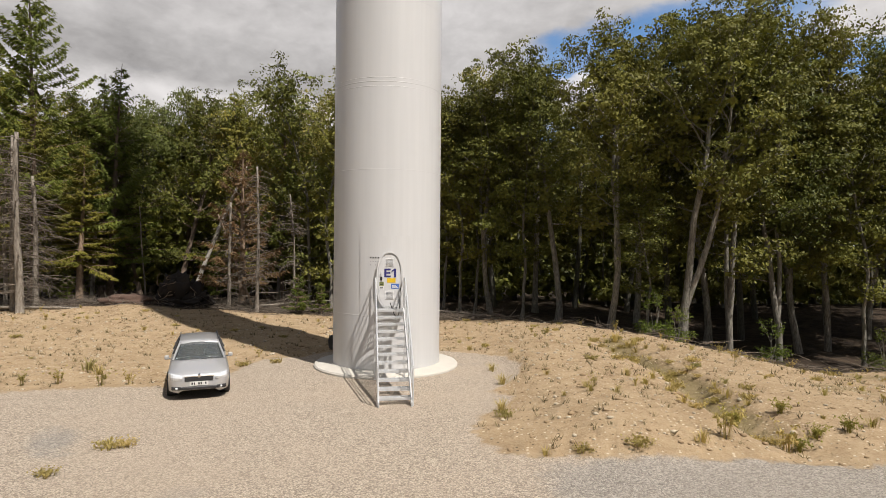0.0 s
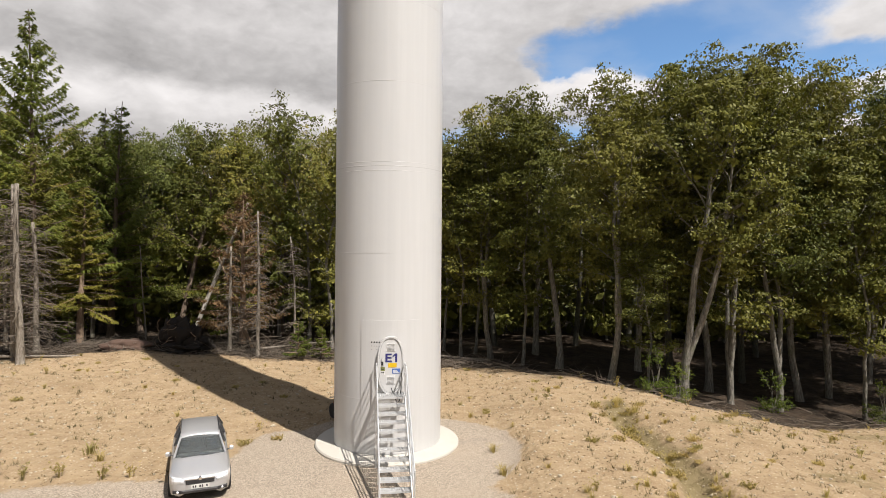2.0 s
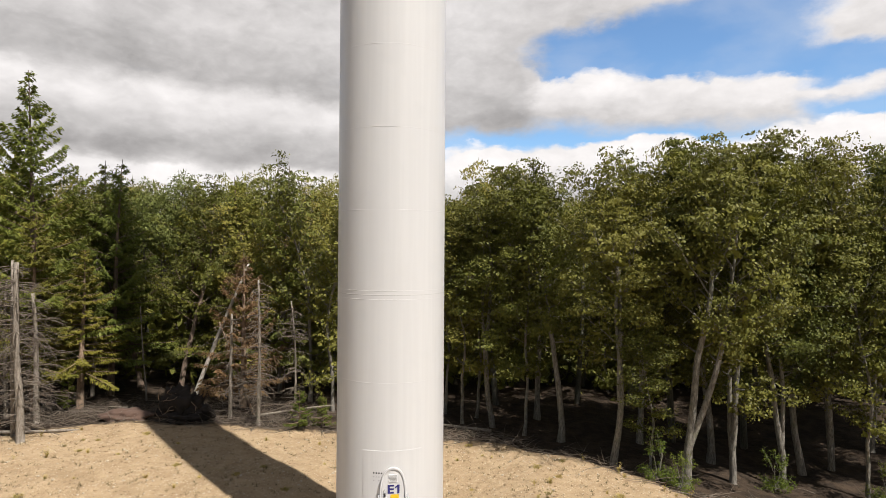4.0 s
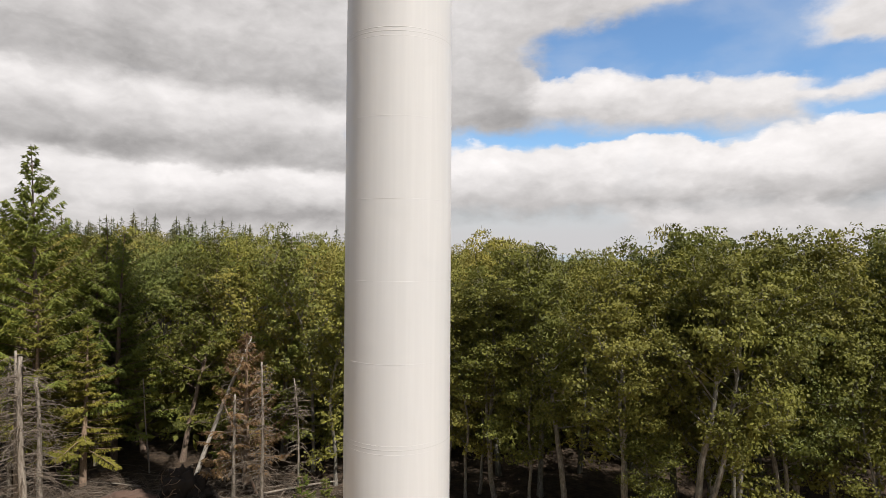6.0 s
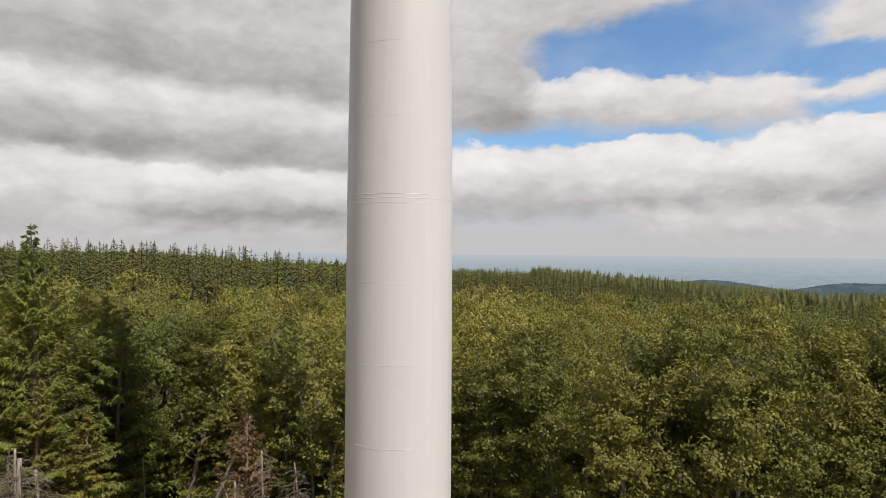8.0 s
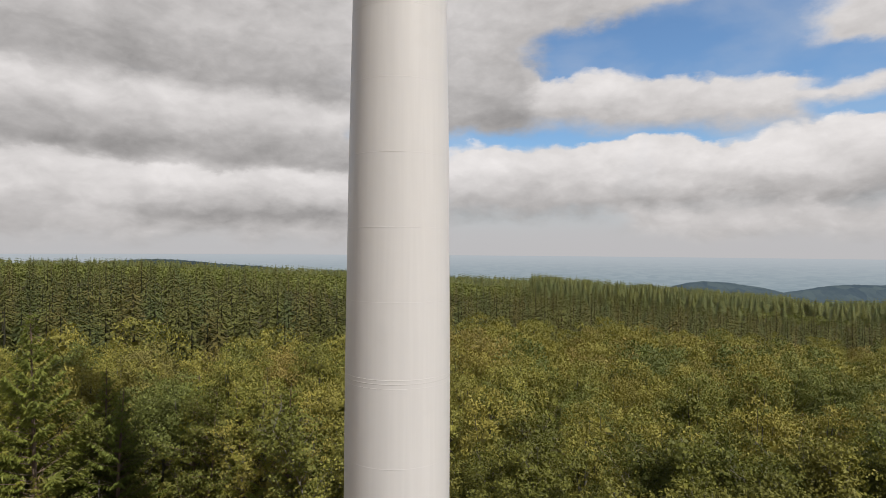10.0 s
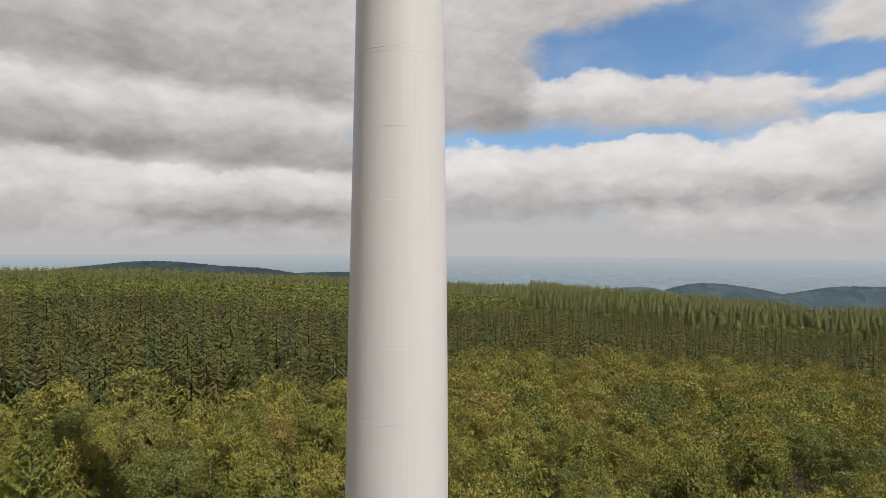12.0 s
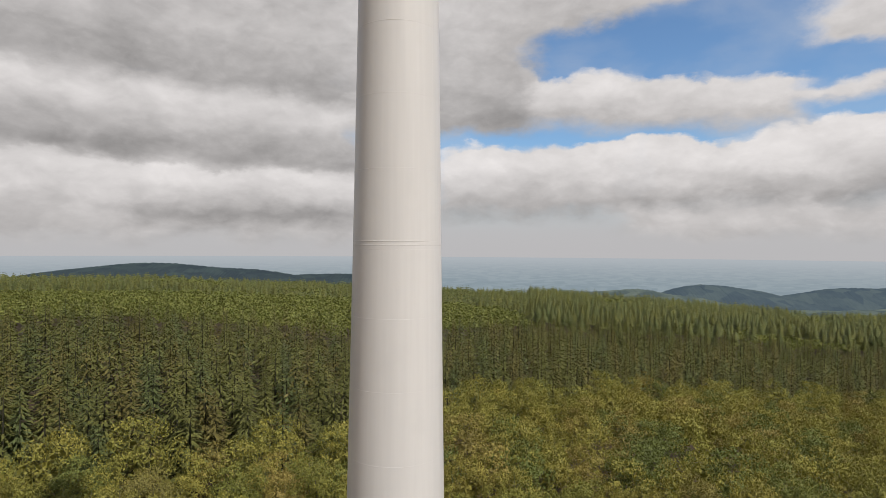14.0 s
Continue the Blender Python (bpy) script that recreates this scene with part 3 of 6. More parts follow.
def beech_meshes(seed, h=17.0, base=5.0, spread=3.6, stems=((0.05, 0.0),), fork=0.0, limbs=22, leaf=0.19, per=42, r0=0.2, low=3, bend=0.06, top=1.0, k0=1.0, core=16):
    """A beech: winding stem or forked stems, rising limbs, twigs and leafy tufts."""
    rng = np.random.default_rng(seed)
    wood, crown = Mesh(), Mesh()
    root = wander(rng, (0, 0, -0.4), (rng.normal() * 0.04, rng.normal() * 0.04, 1), fork + 0.4, 3, 0.03) if fork else np.array([[0, 0, -0.4]])
    if fork:
        wood.tube(root, [r0 * 1.7, r0 * 1.3, r0 * 1.15, r0 * 1.1], 9)
    for s, (lx, ly) in enumerate(stems):
        hh = h * (1 if s == 0 else rng.uniform(0.86, 0.97))
        line = wander(rng, root[-1], (lx, ly, 1), (hh - fork) * 0.95, 12, bend, 0.06 + 0.2 * abs(lx))
        rad = r0 * (1 if s == 0 else 0.8) * (1 - np.linspace(0, 1, 13)) ** 0.8 + 0.02
        if not fork:
            rad[0] *= 1.5
        wood.tube(line, rad, 8)
        n = int(limbs / (1 + 0.35 * (len(stems) - 1)))
        for i in range(n):
            f = base / h * 0.8 + (1 - base / h * 0.8) * ((i + rng.uniform(0, 0.8)) / n) ** 0.9
            if i < low:
                f = rng.uniform(0.6, 1.0) * base / h
            f = min(f, 0.999)
            k = min(int(f * 12), 11)
            p = line[k] + (line[k + 1] - line[k]) * (f * 12 - k)
            az = i * 2.4 + rng.uniform(-0.5, 0.5)
            q = (f * h - base) / (h - base)
            reach = spread * (0.5 + 0.6 * math.sin(math.pi * min(max(q, 0.05), 0.97) ** 0.75)) * rng.uniform(0.65, 1.15)
            el = 0.35 + 1.1 * max(q, 0)
            if i < low:
                reach, el = spread * rng.uniform(0.5, 0.95), 0.15
            br = wander(rng, p, (math.cos(az), math.sin(az), el), reach * (1 + 0.25 * el), 6, 0.16, 0.04)
            r1 = max(0.014, rad[k] * 0.36)
            wood.tube(br, np.linspace(r1, 0.012, 7), 4)
            tips = [(br[j], 0.5 + 0.5 * j / 6) for j in (3, 4, 5, 6)]
            for j in range(2, 7):
                for _ in range(2):
                    d = br[j] - br[j - 1] + rng.normal(size=3) * 0.55 * np.linalg.norm(br[j] - br[j - 1])
                    tw = wander(rng, br[j - 1], d + np.array([0, 0, 0.05]), rng.uniform(0.6, 1.4) * k0, 2, 0.25, 0.03)
                    wood.tube(tw, [0.014 * k0, 0.009 * k0, 0.004], 3)
                    tips += [(tw[-1], 1.0)]
            if core:
                crown.leaves(rng, clump(rng, (br[2] + br[3]) / 2, 0.8, 0.4, core), leaf * 2.2, 0.8, 0.7)
            for c, w in tips:
                m = per * w * rng.uniform(0.5, 1.3)
                out = unit(br[-1] - line[min(k + 1, 12)] * np.array([1, 1, 0]) - np.array([0, 0, br[-1][2]])) + np.array([0, 0, 0.75 + 0.6 * q])
                R = rng.uniform(0.45, 0.85) * k0
                if i < low or rng.uniform() < 0.45:
                    puff(crown, rng, c, out, R * 1.2, m * 0.8, leaf, 0.6, 0.28, 0.4)
                else:
                    puff(crown, rng, c, out, R, m * top, leaf, 0.55, 0.7, 0.4)
        if core:
            for a in range(9):
                c = line[-1] + np.array([math.cos(a * 0.7 * 2.4), math.sin(a * 0.7 * 2.4), 0]) * spread * 0.42 * math.sqrt(a / 9) + np.array([0, 0, rng.uniform(-1.3, 0.3)])
                puff(crown, rng, c, (0, 0, 1), rng.uniform(0.6, 1.0), per * 1.6, leaf, 0.6, 0.8, 0.5)
    return wood, crown


def dome_meshes(seed, h=18.0, spread=3.7, depth=5.5, tufts=26, per=120, leaf=0.23, r0=0.2, big=1.0, core=70):
    """A tree of the closed wood: plain stem, few limbs, and a lumpy domed crown of tufts with gaps between."""
    rng = np.random.default_rng(seed)
    wood, crown = Mesh(), Mesh()
    line = wander(rng, (0, 0, -0.4), (rng.normal() * 0.05, rng.normal() * 0.05, 1), h * 0.9, 8, 0.04, 0.03)
    wood.tube(line, np.linspace(r0 * 1.2, 0.04, 9), 6)
    mid = np.array([line[-1][0] * 0.7, line[-1][1] * 0.7, h - depth])
    lobes = rng.uniform(0, 6.28, 3)
    for i in range(tufts):
        a = i * 2.4 + rng.uniform(-0.5, 0.5)
        u = (i + 0.5) / tufts
        el = math.asin(1 - 1.12 * u)
        lob = 1 + 0.16 * math.sin(2 * a + lobes[0]) + 0.10 * math.sin(3 * a + lobes[1])
        d = np.array([math.cos(el) * math.cos(a), math.cos(el) * math.sin(a), math.sin(el)])
        R = rng.uniform(0.8, 1.5) * big
        f = rng.uniform(0.66, 1.04)
        c = mid + d * np.array([spread * lob, spread * lob, depth - 0.5]) * f
        if i % 4 == 0:
            q = line[4 + i % 3]
            wood.tube([q, (q + c) / 2 + np.array([0, 0, -0.4]), c], [0.06, 0.04, 0.015], 4)
        puff(crown, rng, c, d + np.array([0, 0, 0.4]), R, per * (R / big) ** 2 * rng.uniform(0.8, 1.3), leaf, 0.5, 0.85, 0.32, 0.7)
        sprays(crown, rng, c + d * R * 0.4, R * 0.8, per * 0.2, leaf * 1.5, 0.3, 1.0, 0.8, 0.8)
    d = unit(rng.normal(size=(core, 3)))
    d[:, 2] = np.abs(d[:, 2]) * 1.2 - 0.25
    crown.leaves(rng, mid + d * np.array([spread, spread, depth]) * 0.52, 1.0, 0.6, 0.7)
    return wood, crown


def spruce_meshes(seed, h=24.0, spread=5.6, base=2.0, dense=1.0, leaf=0.24, step=0.62, rise=0.0, taper=0.8):
    """A tall spruce: tiers of long branches that sweep out and lift at the ends."""
    rng = np.random.default_rng(seed)
    wood, crown = Mesh(), Mesh()
    line = wander(rng, (0, 0, -0.3), (0, 0, 1), h + 0.3, 14, 0.012)
    wood.tube(line, np.linspace(0.30, 0.02, 15), 8)
    z = base
    while z < h - 0.2:
        q = (z - base) / (h - base)
        for a in range(5):
            az = rng.uniform(0, 6.28)
            L = (spread * (1 - q) ** taper + 0.2) * rng.uniform(0.4, 1.15)
            k = min(int(z / h * 14), 13)
            br = wander(rng, (line[k][0], line[k][1], z), (math.cos(az), math.sin(az), -0.14 + 0.85 * q + rise), L, 7, 0.05, 0.045)
            wood.tube(br, np.linspace(0.035 * (1 - q) + 0.012, 0.006, 8), 4)
            n = int(52 * L * dense * (1 - 0.55 * q * q))
            f = rng.uniform(0.18, 1, n)
            k = np.minimum((f * 7).astype(int), 6)
            pts = br[k] + (br[k + 1] - br[k]) * (f * 7 - k)[:, None]
            out = np.array([math.cos(az), math.sin(az), 0])
            side = np.array([-math.sin(az), math.cos(az), 0])
            sg = rng.choice([-1.0, 1.0], n)
            wide = (0.12 + 0.34 * L / 3 * np.sin(np.pi * np.clip(f, 0.1, 0.95)) ** 0.8) * rng.uniform(0.1, 1, n)
            pts = pts + side * (sg * wide)[:, None] + out * (wide * 0.5)[:, None] - np.array([0, 0, 1]) * (wide * 0.35 + rng.uniform(0, 0.16, n))[:, None]
            t = unit(side * sg[:, None] * 0.7 + out * 0.7 + np.array([0, 0, -0.55]) + rng.normal(size=(n, 3)) * 0.35)
            s = unit(np.cross(t, out * 0.8 + np.array([0, 0, 0.5]) + rng.normal(size=(n, 3)) * 0.6))
            LL = (leaf * rng.uniform(0.7, 1.5, n))[:, None]
            v = np.stack([pts - t * LL * 0.5, pts + s * LL * 0.16, pts + t * LL * 0.6, pts - s * LL * 0.16], 1)
            crown.add(v, np.arange(4 * n).reshape(n, 4))
        z += rng.uniform(0.7, 1.2) * step * (1 - 0.2 * q)
    return wood, crown


def snag_mesh(seed, h, r0=0.2, branches=60, reach=2.2, droop=-0.12, lo=0.12, lean=(0, 0), fine=3):
    """A dead standing conifer: bare trunk with thin hanging branches."""
    rng = np.random.default_rng(seed)
    w = Mesh()
    line = wander(rng, (0, 0, -0.4), (lean[0], lean[1], 1), h + 0.4, 10, 0.02)
    w.tube(line, np.linspace(r0, r0 * 0.45, 11), 9, cap=True)
    b = Mesh()
    for i in range(branches):
        f = rng.uniform(lo, 0.98)
        k = min(int(f * 10), 9)
        p = line[k] + (line[k + 1] - line[k]) * (f * 10 - k)
        az = rng.uniform(0, 6.28)
        L = reach * rng.uniform(0.3, 1.0) * (1.15 - 0.6 * f)
        br = wander(rng, p, (math.cos(az), math.sin(az), 0.15), L, 5, 0.1, droop)
        b.tube(br, np.linspace(0.028, 0.008, 6), 4)
        for _ in range(fine):
            j = rng.integers(1, 5)
            tw = wander(rng, br[j], br[j + 1] - br[j] + rng.normal(size=3) * 0.25, L * 0.4, 3, 0.15, droop)
            b.tube(tw, [0.013, 0.010, 0.008, 0.005], 3)
    return w, b


def tree(name, wood, crown, bark, leaf, label, category, group="", crown_name="crown"):
    t = new(name)
    tagged(t, label, category, group)
    wood.ob("trunk", bark, t, smooth=True)
    if crown is not None and crown.n:
        c = crown.ob(crown_name, leaf, t)
        tagged(c, kind="stuff")
    t["top"] = max(float(a[:, 2].max()) for m in (wood, crown) if m is not None for a in m.v)
    return t


def put_copies(t, spots):
    """Trees stand on the ground: x, y, turn, height of the top over the clearing (or under 3: a scale). The first spot takes the tree itself."""
    top = t["top"]
    for i, (x, y, turn, z) in enumerate(spots):
        g = float(ground_z(x, y)) - 0.05
        s = z if z < 3 else (z - g) / top
        w = s if z < 3 else s ** 0.6
        o = t if i == 0 else copy_thing(t, pose(0, 0, 0))
        o.matrix_basis = pose(x, y, g, 0, 0, turn) @ Matrix.Diagonal((w, w, s, 1))


rng = np.random.default_rng(11)
EDGE = [
    dict(seed=1, h=17.5, base=7.2, spread=3.9, stems=((0.10, 0.02), (0.34, -0.1)), fork=1.9, r0=0.21, limbs=30, low=2),
    dict(seed=2, h=17.0, base=8.2, spread=3.2, r0=0.19, limbs=26, low=1),
    dict(seed=3, h=18.0, base=6.6, spread=3.4, stems=((0.03, 0.0), (-0.3, -0.1)), fork=3.6, r0=0.16, limbs=28, low=2),
    dict(seed=4, h=18.5, base=6.8, spread=3.8, stems=((-0.06, 0.0), (0.12, 0.05)), fork=0.5, r0=0.17, limbs=32, low=2),
    dict(seed=5, h=16.5, base=6.4, spread=2.5, r0=0.10, low=2, limbs=24, bend=0.1),
]
edge_spots = [
    [(12.6, 31.0, 0, 17.6), (29.5, 37.0, 100, 18.8)],
    [(7.1, 36.3, 0, 17.6), (16.6, 37.0, 60, 18.8), (26.0, 34.0, 200, 18.6), (6.4, 41.0, 300, 17.4)],
    [(9.2, 32.6, 0, 17.6), (21.8, 36.0, 190, 18.7), (3.2, 39.0, 270, 16.6), (12.0, 36.5, 120, 18.0)],
    [(19.5, 34.2, 45, 18.2), (16.2, 33.3, 160, 18.4), (33.5, 35.5, 300, 18.6), (23.9, 36.6, 110, 18.8), (27.8, 38.6, 250, 19.0)],
    [(1.2, 39.6, 0, 16.0), (0.0, 42.0, 60, 15.5), (2.2, 41.5, 90, 15.8), (5.0, 37.6, 120, 16.2), (23.6, 33.0, 320, 14.5), (10.9, 31.7, 40, 9.0), (28.0, 33.6, 220, 12.0)],
]
for spec, spots in zip(EDGE, edge_spots):
    w, c = beech_meshes(**spec)
    put_copies(tree("beech_tree", w, c, BARK_BEECH, LEAF_BEECH, "tall green beech with pale grey stem at the wood's edge", "tree", "beeches along the clearing"), spots)

# broadleaf trees left of the tower
w, c = beech_meshes(seed=6, h=18.0, base=5.0, spread=4.0, r0=0.22, limbs=30, low=4)
put_copies(tree("oak_tree", w, c, BARK_DARK, LEAF_BEECH, "dark-stemmed broadleaf tree with a full rounded crown", "tree", "broadleaf trees by the clearing"), [(-20.6, 46.0, 0, 18.1), (-25.0, 49.0, 130, 17.0)])
w, c = beech_meshes(seed=7, h=18.5, base=4.5, spread=3.2, r0=0.13, limbs=28, leaf=0.22, per=20, low=4, bend=0.09)
put_copies(tree("birch_tree", w, c, BARK_BEECH, LEAF_CANOPY, "slender light-green birch with pale bent branches", "tree", "broadleaf trees by the clearing"),
           [(-10.2, 45.0, 0, 19.0), (-8.0, 42.5, 90, 17.0), (-13.0, 47.0, 200, 17.5), (-16.0, 47.5, 280, 16.8), (-5.5, 44.0, 30, 17.5)])

# closed wood behind the edge
INNER = [dict(seed=21, h=18.0, spread=3.1, depth=5.5), dict(seed=22, h=17.2, spread=2.8, tufts=22, depth=5.5), dict(seed=23, h=18.8, spread=3.5, tufts=31, depth=6.0), dict(seed=24, h=17.6, spread=2.7, tufts=20, depth=5.0), dict(seed=25, h=18.2, spread=3.3, tufts=27, depth=6.5)]
inner = [[] for _ in INNER]
taken = [(s[0], s[1]) for g in edge_spots for s in g] + [(-20.6, 46), (-10.2, 45), (-29, 42), (-33, 44), (-25, 47)]


def wood_limit(x, y):
    """How far the broadleaf wood reaches before the spruce plantation."""
    return float(np.interp(x / y, [-0.7, -0.4, -0.17, 0.05, 0.2, 0.5, 0.7], [80, 82, 95, 132, 148, 170, 180])) + 4 * math.sin(x * 0.13)


outer = []
y = 40.0
while y < 186:
    x = -0.80 * y - 6
    while x < 0.80 * y + 8:
        px, py = x + rng.uniform(-1.8, 1.8), y + rng.uniform(-1.8, 1.8)
        start = float(np.interp(px, [-60, -36, -34, -14, -10, 0, 10, 60], [44, 44, 52, 51, 46, 42.5, 39.5, 38.5]))
        if start < py < wood_limit(px, py) and all((px - a) ** 2 + (py - b) ** 2 > 10 for a, b in taken):
            if py < 74:
                inner[rng.choice([0, 0, 1, 1, 2, 2, 3, 4, 4, 4])].append((px, py, rng.uniform(0, 360), rng.uniform(16.2, 19.4) + 0.4 * float(ground_z(px, py))))
            else:
                outer.append((px, py, rng.uniform(0, 6.28), rng.uniform(0.80, 1.12)))
            taken.append((px, py))
        x += 6.6
    y += 6.2
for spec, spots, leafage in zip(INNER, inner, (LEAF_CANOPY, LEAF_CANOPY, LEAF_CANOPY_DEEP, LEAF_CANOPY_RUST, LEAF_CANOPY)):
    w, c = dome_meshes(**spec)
    put_copies(tree("beech_tree", w, c, BARK_BEECH_SHADED, leafage, "broad green beech crown within the closed wood", "tree", "beeches of the wood"), spots)
far_beech = [Mesh(), Mesh(), Mesh()]
coarse = [np.concatenate(dome_meshes(seed, h=17.8, spread=3.5, depth=6.5, tufts=24, per=42, leaf=0.38, big=1.1, core=24)[1].v) for seed in (91, 92, 93, 94, 97)]
for i, (x, y, a, s) in enumerate(outer):
    v = coarse[i % 5] * s
    v = np.stack([v[:, 0] * math.cos(a) - v[:, 1] * math.sin(a) + x, v[:, 0] * math.sin(a) + v[:, 1] * math.cos(a) + y, v[:, 2] + float(ground_z(x, y))], -1)
    far_beech[(0, 0, 1, 0, 2, 0, 0)[(i * 5 + i // 7) % 7]].add(v, np.arange(len(v)).reshape(-1, 4))
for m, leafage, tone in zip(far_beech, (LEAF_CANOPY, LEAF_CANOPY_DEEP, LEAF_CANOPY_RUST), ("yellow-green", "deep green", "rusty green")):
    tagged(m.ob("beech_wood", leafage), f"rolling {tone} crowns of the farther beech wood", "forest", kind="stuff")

# shaded young growth under the crowns
w, c = beech_meshes(seed=61, h=9.0, base=1.6, spread=2.9, r0=0.08, limbs=14, leaf=0.36, per=12, low=4, core=5)
put_copies(tree("young_beech", w, c, BARK_BEECH, LEAF_BEECH, "shaded young beech under the taller crowns", "tree", "young beeches in the shade"),
           [(x + rng.uniform(-1, 1), y + rng.uniform(-1, 1), rng.uniform(0, 360), rng.uniform(1.0, 1.55)) for x, y in
            ((4, 50), (9, 52), (14, 51), (19, 52), (24, 50), (29, 51), (34, 47), (39, 46), (-4, 49), (-8, 51), (-13, 53), (-18, 54), (-23, 55), (-29, 53), (-34, 50), (0, 52), (6, 55), (12, 55), (17, 56), (22, 55), (27, 55), (33, 53))])



def build_filler_growth():
    """Young growth added as dark filler, to close the view deep under the crowns."""
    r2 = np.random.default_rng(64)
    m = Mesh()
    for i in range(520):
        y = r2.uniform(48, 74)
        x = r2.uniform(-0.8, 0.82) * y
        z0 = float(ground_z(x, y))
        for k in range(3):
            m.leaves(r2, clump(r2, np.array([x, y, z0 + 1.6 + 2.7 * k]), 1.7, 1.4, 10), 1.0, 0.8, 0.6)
    tagged(m.ob("undergrowth", LEAF_BEECH), "filler foliage added to close the view deep under the crowns", "undergrowth", kind="stuff")


build_filler_growth()

# spruces
w, c = spruce_meshes(31, 24.0, 8.6, 4.5, dense=1.0, leaf=0.29, rise=0.12, taper=1.08)
put_copies(tree("spruce_tree", w, c, BARK_DARK, LEAF_SPRUCE, "tall dark green spruce with wide drooping branches", "tree", "spruces by the clearing"),
           [(-29.2, 42.0, 0, 24.4), (-33.2, 43.0, 80, 22.6), (-38.0, 40.0, 250, 23.0)])
w, c = spruce_meshes(32, 18.5, 5.6, 3.5, dense=0.8, leaf=0.27, step=0.6, taper=0.95)
put_copies(tree("spruce_tree", w, c, BARK_DARK, LEAF_SPRUCE, "dark green spruce of middle height with dense branches", "tree", "spruces by the clearing"),
           [(-25.6, 45.5, 0, 18.4), (-28.5, 49.5, 120, 19.0), (-16.8, 49.5, 200, 17.6), (-36.0, 50.0, 290, 20.0), (-13.2, 48.0, 330, 18.3), (-22.5, 52.0, 50, 18.0)])
w, c = spruce_meshes(33, 14.0, 3.3, 3.4, dense=1.3, leaf=0.24, step=0.5, rise=-0.25)
put_copies(tree("spruce_tree", w, c, BARK_BROWN, LEAF_YELLOW, "yellowing spruce with sparse drooping branches", "tree", "spruces by the clearing"), [(-27.6, 40.0, 0, 14.0), (-25.2, 41.0, 160, 11.5)])
w, c = spruce_meshes(34, 11.0, 3.6, 1.5, dense=0.8, leaf=0.25)
put_copies(tree("withered_spruce", w, c, BARK_BROWN, LEAF_BROWN, "withered spruce with reddish-brown dry needles", "dead tree"), [(-14.1, 41.6, 0, 11.2)])

# dead trees
BARK_PALE = bark_material("pale_dead_wood", (0.24, 0.215, 0.18), (0.42, 0.39, 0.34), 0.0)
for seed, x, y, h, r, n, reach in ((41, -24.3, 34.0, 10.4, 0.24, 110, 3.4), (42, -25.6, 35.2, 10.5, 0.15, 80, 3.2), (43, -25.8, 37.5, 8.3, 0.2, 100, 3.2), (44, -27.0, 45.5, 11.0, 0.17, 60, 2.6), (45, -12.1, 38.6, 9.5, 0.13, 120, 2.3), (46, -14.2, 39.3, 7.0, 0.14, 80, 1.8), (47, -21.9, 43.6, 7.0, 0.07, 8, 0.8), (49, -28.5, 38.5, 9.0, 0.14, 100, 3.4), (50, -10.3, 41.0, 8.0, 0.09, 80, 2.0)):
    w, b = snag_mesh(seed, h, r, n, reach)
    t = tree("dead_spruce", w, b, BARK_DEAD, BARK_TWIG, "dead grey spruce stem with bare hanging branches", "dead tree", "dead spruces", "bare_branchwork")
    put_copies(t, [(x, y, 0, 1.0)])
w, b = snag_mesh(48, 10.8, 0.17, 26, 1.4, lo=0.45, lean=(0.29, 0.08))
put_copies(tree("leaning_dead_tree", w, b, BARK_PALE, BARK_TWIG, "pale dead stem leaning across the wood's edge", "dead tree", "", "bare_branchwork"), [(-18.1, 42.2, 0, 1.0)])
w, b = snag_mesh(52, 7.0, 0.10, 14, 1.0, lo=0.3, lean=(-0.42, 0.1))
put_copies(tree("leaning_dead_tree", w, b, BARK_BROWN, BARK_BROWN, "thin brown dead stem leaning against its neighbours", "dead tree", "", "bare_branchwork"), [(-12.7, 40.2, 0, 1.0)])

# saplings and bushes at the edge
w, c = spruce_meshes(71, 3.0, 1.15, 0.5, dense=1.6, leaf=0.15, step=0.4, rise=0.1)
for m in w.v:
    m[:, :2] *= np.where(np.hypot(m[:, :1], m[:, 1:2]) < 0.32, 0.2, 1.0)
put_copies(tree("young_spruce", w, c, BARK_BROWN, LEAF_YOUNG, "small bright green young spruce in the sun", "tree", "saplings at the edge"), [(-9.3, 38.0, 0, 0.82), (-7.9, 38.6, 120, 0.72), (-26.0, 41.0, 220, 0.8), (-16.8, 44.0, 60, 1.2)])
w, c = beech_meshes(seed=72, h=2.6, base=0.3, spread=2.0, stems=((0.3, 0.1), (-0.4, 0.1), (0.1, -0.4)), fork=0.2, r0=0.035, limbs=14, leaf=0.16, per=9, low=6, k0=0.4, core=0)
put_copies(tree("beech_bush", w, c, BARK_BEECH, LEAF_YOUNG, "low bright green beech bush at the wood's edge", "bush", "bushes at the edge"), [(10.9, 30.3, 0, 0.62), (11.9, 29.9, 130, 0.5), (18.6, 33.4, 60, 0.6), (24.0, 32.0, 200, 0.6)])

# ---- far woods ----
# Near-black bark: the shade between the spruces is put into its colour.
BARK_SHADE = bark_material("shaded_stem_bark", (0.014, 0.013, 0.007), (0.034, 0.032, 0.017), 0.2)


def plantation_end(x, y):
    """Where the spruces give way to broadleaf wood again."""
    return float(np.interp(x / y, [-0.7, -0.1, 0.04, 0.2, 0.7], [212, 226, 262, 310, 335])) + 6 * math.sin(x * 0.05)


